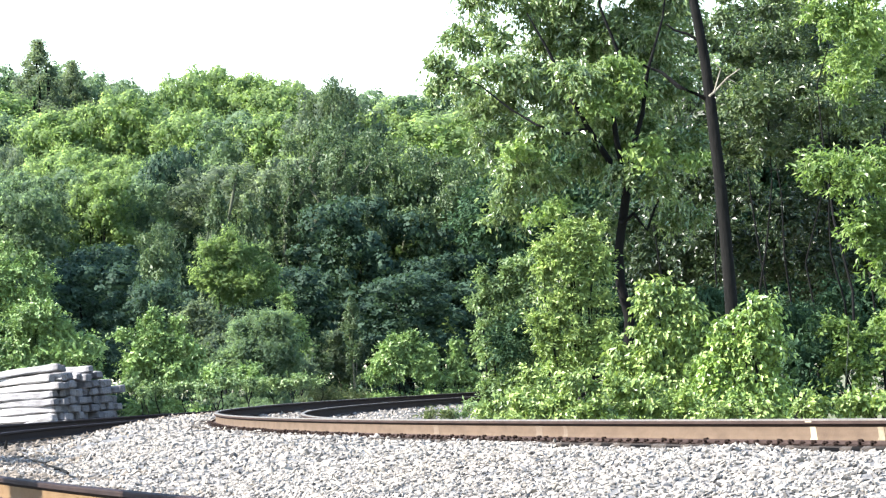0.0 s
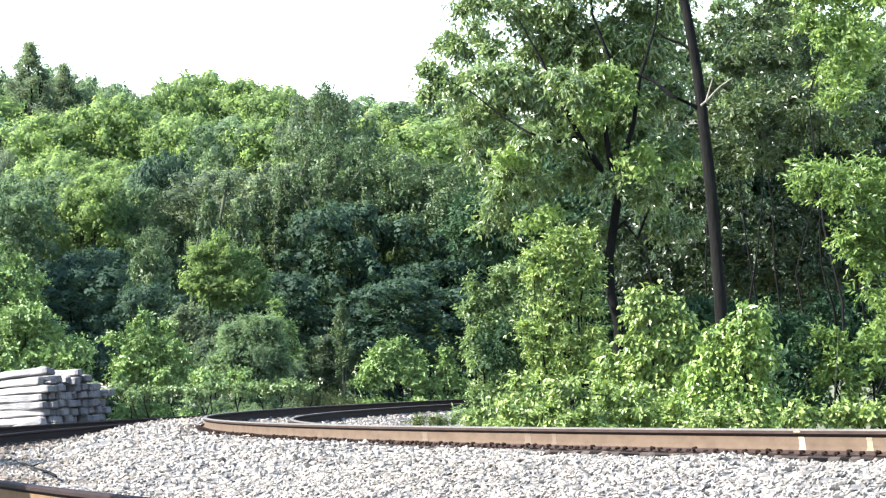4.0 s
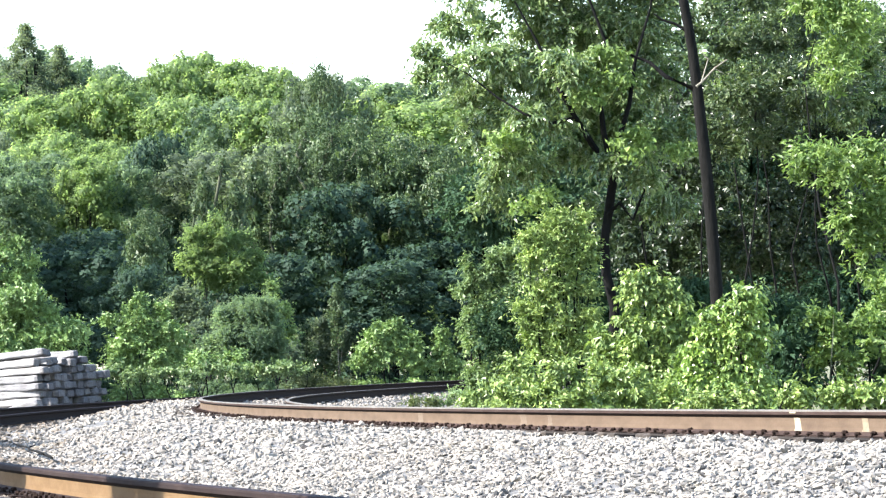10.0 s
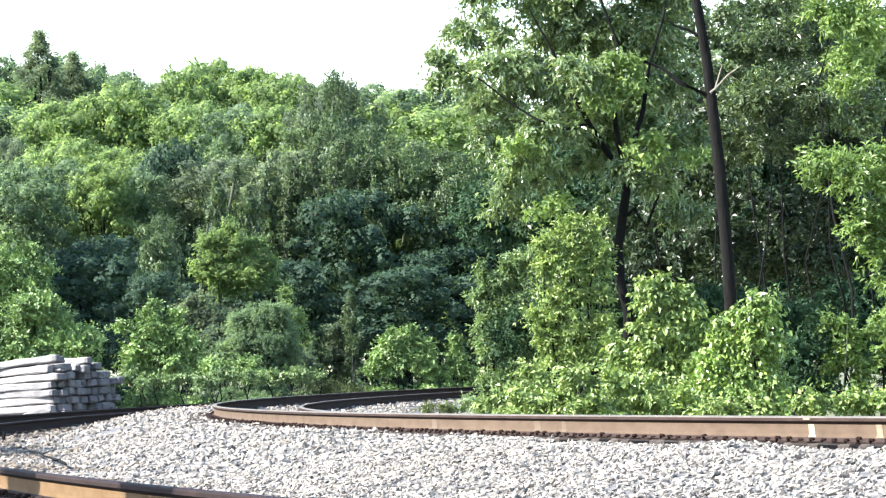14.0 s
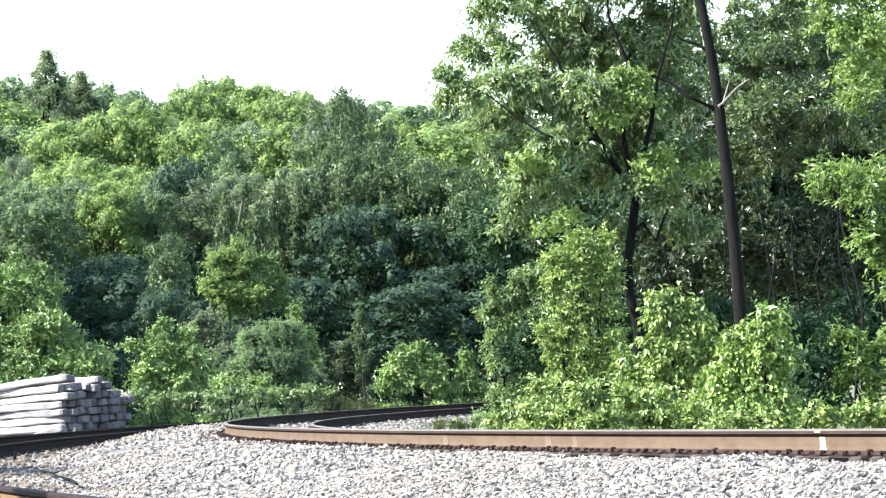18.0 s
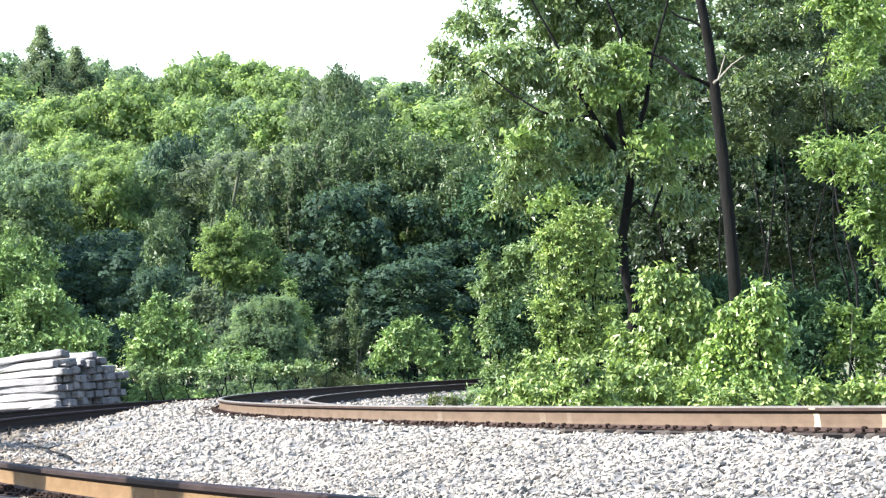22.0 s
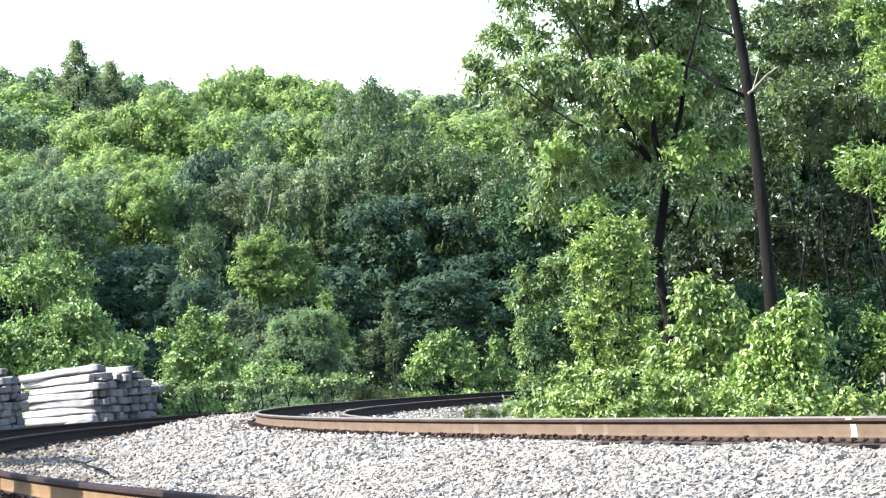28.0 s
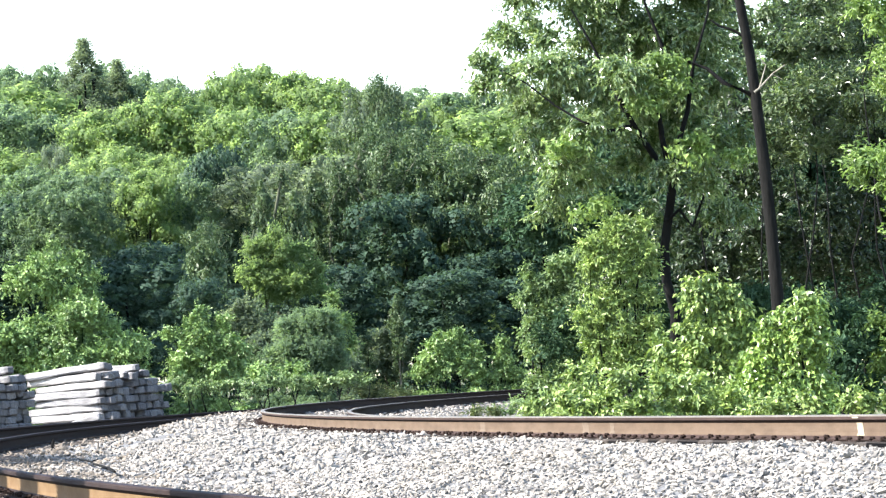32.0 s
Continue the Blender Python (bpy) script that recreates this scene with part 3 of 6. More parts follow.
def make_track(label, centre, r_first, top_first, r_second, top_second, y0, y1, plates_from, plates_to, spike_side, side):
    track = thing("railway_track", pose(0, 0, 0), label, "railway track", "double-track curve")
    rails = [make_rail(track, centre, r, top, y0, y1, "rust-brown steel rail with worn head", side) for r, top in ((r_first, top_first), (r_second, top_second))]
    tie_me = [mesh_of("tie", box_bm(2.44, 0.225, 0.175, 0.012, 0.006, s), TIE_IN_TRACK) for s in range(3)]
    plate_me = mesh_of("tie_plate", box_bm(0.36, 0.19, PLATE_H, 0.004), RUST_AND_SHADE)
    spike_me = spike_mesh()
    length = centre.x and (r_first * (math.asin((y1 - centre.y) / r_first) - math.asin((y0 - centre.y) / r_first)))
    n = int(length / 0.52)
    a0 = math.asin((y0 - centre.y) / r_first)
    rng = random.Random(5)
    slope = math.atan2(top_second - top_first, r_second - r_first)
    for i in range(n):
        a = a0 + (i + 0.5) * 0.52 / r_first + rng.gauss(0, 0.02) / r_first
        out = Vector((-math.cos(a), math.sin(a), 0))
        ang = math.degrees(math.atan2(out.y, out.x))
        mid = (r_first + r_second) / 2 + rng.gauss(0, 0.03)
        zt = (top_first + top_second) / 2 - RAIL_H - PLATE_H
        p = centre + out * mid
        turn = pose(p.x, p.y, zt - 0.088, 0, -math.degrees(slope), ang + rng.gauss(0, 0.5))
        child("tie", tie_me[i % 3], track, "", turn)
        q = centre + out * r_first
        if plates_from < q.y < plates_to:
            at = pose(q.x, q.y, top_first - RAIL_H - PLATE_H / 2, 0, -math.degrees(slope), ang)
            plate = child("tie_plate", plate_me, track, "", at)
            for along in (-0.135, 0.125):
                w = q + out * (0.083 * spike_side) + Vector((-out.y, out.x, 0)) * (along + rng.gauss(0, 0.008))
                child("spike", spike_me, plate, "", at.inverted() @ pose(w.x, w.y, top_first - RAIL_H - 0.018 + rng.uniform(-0.012, 0.01), rng.gauss(0, 9), rng.gauss(0, 9), ang + (0 if spike_side > 0 else 180)))
    return track, rails


track_a, rails_a = make_track("curved railway track with rusty rails on pale ballast", A_CENTRE, A_R, A_TOP, A_R - GAUGE, A_TOP - A_TILT, 14, 148, 21, 94, 1, RAIL_SIDE)
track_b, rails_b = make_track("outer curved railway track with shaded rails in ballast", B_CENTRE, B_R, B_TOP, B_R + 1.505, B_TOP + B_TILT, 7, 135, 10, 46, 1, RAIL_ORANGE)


def paint_band(parent, centre, r, top, y, width, label, material, high=(0.036, 0.128), out=0.0112):
    """A band of paint over the outer web of a rail."""
    bm = bmesh.new()
    rows = []
    for h in np.linspace(high[0], high[1], 5):
        row = []
        for s in (-0.5, 0, 0.5):
            yy = y + s * width * (1.25 if h < 0.05 else 1) + 0.02 * (h - 0.08) / 0.1
            p = on_arc(centre, r + out + (0.0035 if h < 0.045 or h > 0.11 else 0), yy)
            row.append(bm.verts.new((p.x, p.y, top - RAIL_H + h)))
        rows.append(row)
    for a, b in zip(rows, rows[1:]):
        for i in range(2):
            bm.faces.new([a[i], a[i + 1], b[i + 1], b[i]])
    part("paint_mark", bm, material, parent, label)


for y_mark, wide, coat, tone in ((32.60, 0.13, PAINT, "cream paint band across the rail web"), (31.18, 0.12, PAINT_WORN, "faded cream paint band across the rail web"), (40.60, 0.24, PAINT_FAINT, "faint cream paint mark"), (39.60, 0.14, PAINT_FAINT, "faint cream paint mark"), (45.30, 0.26, PAINT_FAINT, "faint cream paint mark")):
    paint_band(rails_a[0], A_CENTRE, A_R, A_TOP, y_mark, wide, tone, coat)


paint_band(rails_a[0], A_CENTRE, A_R, A_TOP, 32.60, 0.14, "cream paint on the railhead", PAINT, (0.160, 0.170), 0.0385)


# ---- piles of old ties beside the outer track ----
def tie_pile(corner, heading, columns, layers, gaps, group, seed):
    """Old ties laid lengthwise in layers; corner is the foot of the near end, heading the way their ends face."""
    rng = random.Random(seed)
    shapes = [mesh_of("railway_tie", old_tie_bm(2.6 - 0.06 * (s % 3), 0.226 - 0.014 * (s % 3), 0.176 - 0.012 * (s % 2), seed * 10 + s), TIE_GREY) for s in range(7)]
    e = Vector((math.sin(radians(heading)), -math.cos(radians(heading)), 0))
    w = Vector((-e.y, e.x, 0))
    deg = math.degrees(math.atan2(e.y, e.x))
    for layer in range(layers):
        for c in range(columns):
            if layer >= layers - gaps[c]:
                continue
            slide = rng.gauss(0, 0.075)
            p = Vector(corner) + w * (c * 0.238 + 0.12 + rng.gauss(0, 0.016)) - e * (1.3 + slide) + Vector((0, 0, 0.09 + layer * 0.179))
            top = layer == layers - gaps[c] - 1
            yaw, pitch = (rng.gauss(0, 3.5), rng.gauss(0, 1.2)) if top else (rng.gauss(0, 1.8), rng.gauss(0, 0.35))
            ob = new("railway_tie", rng.choice(shapes))
            ob.matrix_basis = pose(p.x, p.y, p.z + (0.012 if top else rng.gauss(0, 0.006)), rng.gauss(0, 4.0), pitch - 2.0, deg + yaw)
            tagged(ob, "weathered grey wooden railway tie in a pile", "railway tie", group)


tie_pile((-8.17, 106.0, 0.36), 45, 9, 9, (0, 0, 1, 1, 0, 1, 1, 2, 3), "first pile of ties", 1)
tie_pile((-10.75, 103.0, 0.36), 45, 7, 9, (1, 0, 0, 1, 0, 1, 1), "second pile of ties", 2)


def leaning_tie(x, y, z, deg, tilt):
    ob = new("railway_tie", mesh_of("railway_tie", old_tie_bm(2.3, 0.22, 0.17, 77), TIE_GREY))
    ob.matrix_basis = pose(x, y, z, 0, tilt, deg)
    tagged(ob, "loose grey tie leaning against the pile", "railway tie", "first pile of ties")


leaning_tie(-8.97, 106.62, 0.62, -45.0, -11)


# ---- trees of the far wood ----
def crown_lobes(rng, height, width, low, shape, count, size):
    """Boughs spread over the outside of a crown; a shape below zero tapers it to a point."""
    out, span = [], (1 - low) * height
    for i in range(count):
        h = 1 - 2 * (i + 0.5) / count
        t = 0.5 + 0.5 * (h if shape < 0 else math.sin(h * math.pi / 2))
        a = i * 2.39996 + rng.uniform(-0.35, 0.35)
        s = size * rng.uniform(0.7, 1.2) * (1.5 - 1.1 * t if shape < 0 else 1.0)
        ring = (1.02 - t) if shape < 0 else max(0.06, 1 - abs(h) ** 3.5) ** 0.5 * (1.0 - 0.22 * max(0, -h))
        r = max(0.0, width / 2 * ring * rng.uniform(0.72, 1.04) - s * 0.6)
        if math.sin(a) > 0.45 and t < 0.6 and r > width * 0.2 and i % 4:
            continue
        out.append((r * math.cos(a), r * math.sin(a), low * height + span * t - s * 0.8, s, s, s * rng.uniform(0.85, 1.2)))
    return out


def forest_tree(name, label, height, width, low, shape, count, size, per_m2, leaf, material, seed, bark, cluster=0.3, droop=0.0, trunk_r=0.17, core=1.0, ragged=0.22, clump=1.8):
    rng = random.Random(seed)
    tree = thing(name, pose(0, 0, -60), label, "tree", "trees of the wood")
    lobes = crown_lobes(rng, height, width, low, shape, count, size)
    pts = bend((0, 0, -0.3), (rng.gauss(0, 0.3), rng.gauss(0, 0.3), height * 0.86), 9, 0.09, rng)
    v, f = tube(pts, [trunk_r * (1 - 0.85 * i / 9) + 0.015 for i in range(10)], 7, rng, 0.08)
    child("trunk", raw_mesh("trunk", v, f, bark, True), tree)
    for lobe in lobes[1:-1:3]:
        k = min(7, max(1, int(9 * (lobe[2] / height) * 0.6)))
        v, f = tube(bend(pts[k], lobe[:3], 5, 0.12, rng, 0.1), [0.06, 0.05, 0.042, 0.033, 0.024, 0.012], 5)
        child("limb", raw_mesh("limb", v, f, bark, True), tree)
    if shape > 0:
        span = (1 - low) * height
        heart = [(0, 0, low * height + span * 0.46, width * 0.34, width * 0.34, span * 0.36), (0, 0, low * height + span * 0.7, width * 0.27, width * 0.27, span * 0.2)]
        child("inner_leaves", foliage("inner_leaves", split_lobes(heart, seed + 1, 6, 0.5), 5.0, leaf * 2.6, material, seed + 1, cluster * 1.6, 12, droop, 0.6, 0.62, ragged, 0.4, 1.4, 0.5, 0.15, 0.35, 0.7), tree)
    child("crown", foliage("crown", split_lobes(lobes, seed, 6, 0.5), per_m2, leaf, material, seed, cluster, 12, droop, 0.9, 0.62, ragged, core, clump, 0.35, 0.06, 0.35, 0.92, soft=0.88), tree)
    return tree


PROTOS = {
    "round": forest_tree("broadleaf_tree", "tall broadleaf tree with billowing light green crown", 17, 6.0, 0.42, 1.0, 34, 1.15, 34, 0.12, LEAF_FOREST_LIGHT, 21, BARK, 0.26, clump=2.4, core=1.0, ragged=0.3),
    "full": forest_tree("broadleaf_tree", "tall broadleaf tree with dense mid-green crown", 17, 5.6, 0.42, 1.0, 34, 1.05, 34, 0.12, LEAF_FOREST, 22, BARK, 0.26, clump=2.4, core=1.0, ragged=0.3),
    "dull": forest_tree("broadleaf_tree", "tall dark broadleaf tree with loose twiggy crown", 18, 8, 0.4, 1.0, 26, 1.35, 24, 0.1, LEAF_FOREST_DULL, 23, BARK, 0.24, clump=2.4, core=0.9, ragged=0.4),
    # The dark leaf colour here carries the shade low in the wood.
    "dark": forest_tree("broadleaf_tree", "broadleaf tree low in the wood, shade put into its dark leaf colour", 12, 8, 0.03, 0.9, 18, 1.6, 15, 0.13, LEAF_WOOD_SHADE, 33, BARK, 0.15, 0.0, 0.14, 1.0, 0.34, 2.2),
    "outer": forest_tree("broadleaf_tree", "tall broadleaf tree added around the open view for shade and backing", 19, 9, 0.3, 1.0, 22, 1.85, 5, 0.3, LEAF_FOREST, 35, BARK, 0.3, clump=1.6, core=0.6, ragged=0.3),
    "vine": forest_tree("vine_covered_tree", "slender trunk wrapped in hanging vines", 13, 2.2, 0.04, 0.6, 22, 0.55, 40, 0.16, LEAF_VINE, 24, BARK_PALE, 0.2, 0.5),
    "spire": forest_tree("conifer_tree", "tall narrow conifer with ragged arms above the wood", 16, 8.0, 0.45, -1.0, 90, 0.34, 60, 0.09, LEAF_FOREST_DULL, 25, BARK, 0.1, 0.12, 0.17, 0.5, 0.5),
    "snag": forest_tree("bare_tree", "thin half-bare tree with upright grey limbs", 13, 5.0, 0.35, 0.7, 26, 0.5, 22, 0.17, LEAF_VINE, 31, BARK, 0.25, 0.3, 0.08, 0.0),
}
SIZES = {"round": (17, 6.0), "full": (17, 5.6), "outer": (19, 9), "dull": (18, 8), "dark": (12, 8), "vine": (13, 2.2), "spire": (16, 8.0), "snag": (13, 5.0)}
USED = set()


def plant(kind, x, y, height, width, turn):
    """Sets a tree of that kind on the ground; the first of a kind is the built one."""
    h0, w0 = SIZES[kind]
    m = pose(x, y, 0.36, 0, 0, turn) @ Matrix.Diagonal((width / w0, width / w0, height / h0, 1))
    if kind in USED:
        copy_thing(PROTOS[kind], m)
        return
    USED.add(kind)
    FIRST[kind] = m


def mossy_trunk(x, y, lean, height):
    """A mossy, half-dead trunk leaning at the edge of the wood, with a few bare twigs."""
    rng = random.Random(int(x * 31 + y))
    tree = thing("mossy_tree", pose(x, y, 0.36), "grey-green mossy leaning tree at the edge of the wood", "tree", "mossy trees of the wood")
    pts = bend((0, 0, -0.2), (lean, 0, height), 9, 0.05, rng)
    v, f = tube(pts, [0.09 - 0.006 * i for i in range(10)], 7, rng, 0.2)
    child("trunk", raw_mesh("trunk", v, f, BARK_MOSSY, True), tree)
    for k in (5, 7, 8):
        a = pts[k]
        v, f = tube(bend(a, a + Vector((rng.uniform(-0.7, 0.7), rng.uniform(-0.4, 0.1), rng.uniform(0.5, 1.1))), 5, 0.1, rng), [0.035, 0.03, 0.024, 0.018, 0.012, 0.006], 5)
        child("twig", raw_mesh("twig", v, f, BARK_MOSSY, True), tree)


FIRST = {}
plant("full", -24.0, 252, 18.8, 5.9, -15)
plant("full", -21.6, 251, 18.8, 5.3, 30)
plant("full", -20.3, 254, 18.3, 4.4, 24)
plant("full", -18.3, 253, 17.8, 4.4, -29)
plant("full", -16.6, 254, 18.4, 4.8, 2)
plant("full", -14.9, 251, 17.8, 4.9, 32)
plant("full", -13.6, 256, 16.8, 4.5, 15)
plant("round", -11.3, 249, 17.9, 4.8, 35)
plant("round", -9.9, 252, 18.5, 5.7, 29)
plant("round", -7.8, 250, 17.9, 5.6, -37)
plant("round", -5.6, 249, 17.3, 5.9, 32)
plant("full", -3.5, 252, 16.8, 5.7, -44)
plant("full", -1.5, 254, 16.9, 6.0, 15)
plant("round", 0.2, 251, 16.4, 5.9, -12)
plant("full", 1.9, 253, 16.2, 6.0, 25)
plant("round", -16.1, 216, 14.2, 5.1, -16)
plant("round", -14.7, 218, 14.5, 5.1, -21)
plant("round", -12.7, 217, 15.1, 4.9, 15)
plant("full", -11.3, 219, 14.1, 4.4, 24)
plant("round", -9.1, 214, 13.9, 5.2, 25)
plant("full", -7.3, 210, 13.4, 4.5, 15)
plant("round", -5.5, 209, 13.3, 4.7, 5)
plant("round", -3.1, 206, 12.5, 4.8, 36)
plant("full", -20.8, 217, 14.7, 5.2, -26)
plant("full", -19.0, 219, 14.2, 5.3, -16)
plant("dull", -17.8, 208, 12.4, 3.8, 36)
plant("round", -19.7, 204, 12.0, 4.8, -26)
plant("round", -13.8, 181, 10.3, 3.5, 21)
plant("round", -12.4, 180, 10.5, 3.6, 4)
plant("round", -10.9, 179, 10.1, 3.5, -44)
plant("full", -9.7, 184, 10.3, 3.8, 40)
plant("full", -16.3, 180, 9.9, 3.5, -37)
plant("full", -14.9, 179, 9.6, 3.4, -25)
plant("full", -25.7, 255, 19.5, 8.0, -15)
plant("spire", -19.4, 249, 20.4, 12.5, 35)
plant("spire", -17.8, 252, 19.4, 11.0, 29)
plant("full", -19.2, 256, 19.1, 8.2, -37)
plant("round", -21.5, 236, 17.0, 8.5, 22)
plant("snag", -2.9, 204, 14.6, 2.3, -16)
plant("full", 2.4, 250, 16.7, 8.0, 24)
plant("full", 5.4, 250, 15.8, 8.6, 25)
plant("dull", -2.9, 205, 14.3, 4.8, 36)
plant("round", 2.7, 208, 13.0, 7.2, 21)
plant("dark", -8.7, 174, 10.1, 4.1, -25)
plant("dull", -6.5, 172, 9.4, 5.5, 30)
plant("dull", -3.7, 170, 9.5, 5.0, -40)
plant("dull", -1.4, 168, 8.4, 5.0, -7)
plant("dull", 1.3, 168, 8.2, 5.4, -42)
plant("dull", 3.7, 168, 7.7, 5.8, -11)
plant("vine", -3.4, 163, 8.6, 1.1, 15)
plant("vine", -4.7, 162, 8.2, 1.0, 31)
plant("vine", -0.2, 163, 7.9, 1.1, 4)
plant("vine", -1.8, 160, 6.8, 1.0, 9)
plant("vine", -5.3, 160, 7.6, 0.8, 5)
plant("vine", -2.4, 163, 8.8, 0.8, 28)
plant("vine", 0.8, 160, 7.1, 0.9, 11)
plant("vine", -7.5, 142, 5.7, 0.8, -28)
plant("vine", -0.9, 160, 7.8, 0.7, 1)
plant("snag", -1.1, 163, 9.9, 3.0, -33)
plant("snag", 0.5, 162, 9.2, 3.0, -41)
plant("snag", -7.5, 141, 6.1, 1.6, -28)
plant("snag", -2.7, 167, 10.6, 3.1, 18)
plant("snag", 2.0, 161, 8.7, 2.8, -18)
plant("vine", 2.0, 161, 7.7, 1.0, -12)
plant("vine", -3.9, 162, 8.8, 0.9, 41)
plant("vine", -6.4, 160, 8.0, 0.8, 10)
# Unseen trees added west of the view to throw shade on the lower wood.
for x, y, h, w, turn in ((-24.5, 136, 17.0, 8.5, 10), (-24.0, 144, 18.5, 9.0, 40), (-25.0, 152, 19.0, 9.0, -20), (-25.0, 160, 18.5, 9.0, 15)):
    plant("outer", x, y, h, w, turn)
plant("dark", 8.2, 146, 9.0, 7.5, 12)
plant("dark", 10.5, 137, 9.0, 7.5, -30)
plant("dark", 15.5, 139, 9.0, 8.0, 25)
# Trees added behind the thicket to close its gaps.
plant("outer", 8.0, 172, 13.5, 8.5, 10)
plant("outer", 14.0, 174, 14.0, 9.0, -20)
plant("outer", 20.0, 178, 14.0, 9.0, 35)
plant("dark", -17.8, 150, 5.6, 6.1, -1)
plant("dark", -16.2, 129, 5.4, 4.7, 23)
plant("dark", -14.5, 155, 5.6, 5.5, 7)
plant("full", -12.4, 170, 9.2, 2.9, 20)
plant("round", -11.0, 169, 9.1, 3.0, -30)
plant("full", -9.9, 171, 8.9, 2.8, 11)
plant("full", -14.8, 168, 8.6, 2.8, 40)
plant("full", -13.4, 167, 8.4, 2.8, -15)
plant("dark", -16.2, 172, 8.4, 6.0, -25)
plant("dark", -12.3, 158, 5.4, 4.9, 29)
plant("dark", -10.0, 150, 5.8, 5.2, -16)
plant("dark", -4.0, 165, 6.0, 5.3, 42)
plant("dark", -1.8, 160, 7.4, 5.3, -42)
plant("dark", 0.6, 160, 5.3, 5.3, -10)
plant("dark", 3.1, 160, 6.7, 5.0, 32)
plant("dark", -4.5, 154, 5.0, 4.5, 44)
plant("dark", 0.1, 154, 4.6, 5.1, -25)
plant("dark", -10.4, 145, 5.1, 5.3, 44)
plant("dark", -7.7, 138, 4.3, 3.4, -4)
plant("vine", -1.8, 152, 3.8, 0.5, -9)
mossy_trunk(-8.9, 152, 1.35, 6.0)
mossy_trunk(-7.1, 152, 0.68, 6.2)
mossy_trunk(-5.3, 167, 1.42, 8.2)
mossy_trunk(-2.2, 167, 1.65, 8.7)
mossy_trunk(-3.2, 168, 0.86, 8.5)
for key, m in FIRST.items():
    PROTOS[key].matrix_basis = m


def vine_trunk(points, radius, seed):
    """A crooked trunk in the wood, wrapped in climbing leaves, over its lower stem down to the ground."""
    rng = random.Random(seed)
    foot = Vector((points[0][0] + rng.uniform(-0.2, 0.2), points[0][1], 0.3))
    tree = thing("vine_covered_tree", Matrix.Translation(foot), "crooked pale trunk wrapped in climbing vines", "tree", "vine-covered trunks of the wood")
    line = bend((0, 0, 0), Vector(points[0]) - foot, 7, 0.16, rng)[:-1]
    for a, b in zip(points, points[1:]):
        line += bend(Vector(a) - foot, Vector(b) - foot, 4, 0.09, rng)[:-1]
    line.append(Vector(points[-1]) - foot)
    n = len(line) - 1
    v, f = tube(line, [radius * (0.85 - 0.5 * i / n) for i in range(n + 1)], 8, rng, 0.2)
    child("trunk", raw_mesh("trunk", v, f, BARK_VINE, True), tree)
    sleeve = [(p.x + rng.gauss(0, 0.05), p.y + 0.02, p.z, radius * rng.uniform(1.0, 2.4), radius * 1.3, 0.26) for p in line[2:] if rng.random() < 0.85]
    child("vines", sprigs("vines", sleeve, 60, 0.16, 4, 0.075, LEAF_VINE, seed, 0.6, 0.2, 0.7, 0.6, 0.4, 0.0, 0.5, 0.9), tree)


for way, thick in (
    (((-4.25, 161.50, 5.25), (-4.17, 161.50, 6.24), (-4.09, 161.50, 7.03), (-3.93, 161.50, 8.02), (-3.82, 161.50, 8.81)), 0.09),
    (((-3.16, 161.50, 6.59), (-2.92, 161.50, 7.58), (-3.03, 161.50, 8.58), (-3.13, 161.50, 9.08), (-2.82, 161.50, 9.76)), 0.11),
    (((-2.40, 161.50, 7.12), (-2.35, 161.50, 7.95), (-2.24, 161.50, 8.54), (-2.13, 161.50, 9.13), (-1.93, 161.50, 9.62)), 0.13),
    (((1.05, 161.50, 7.50), (1.14, 161.50, 8.19), (1.34, 161.50, 8.68), (1.62, 161.50, 9.00)), 0.13),
    (((-1.82, 161.50, 7.73), (-1.45, 161.50, 8.51), (-1.06, 161.50, 9.08)), 0.07),
    (((-1.15, 161.50, 7.06), (-0.63, 161.50, 7.57), (-0.15, 161.50, 8.09)), 0.06),
    (((-5.87, 161.50, 8.30), (-5.79, 161.50, 8.70), (-5.72, 161.50, 8.97)), 0.09),
    (((-0.07, 161.50, 8.24), (-0.28, 161.50, 8.85), (-0.40, 161.50, 9.35)), 0.06),
    (((0.88, 161.50, 5.02), (0.97, 161.50, 5.61), (1.11, 161.50, 6.10)), 0.09),
    (((-3.63, 161.50, 7.11), (-3.54, 161.50, 7.80), (-3.34, 161.50, 8.43)), 0.08),
    (((1.88, 161.50, 5.97), (2.03, 161.50, 6.36), (2.25, 161.50, 6.75)), 0.07),
):
    vine_trunk(way, thick, int(abs(way[0][0]) * 100))


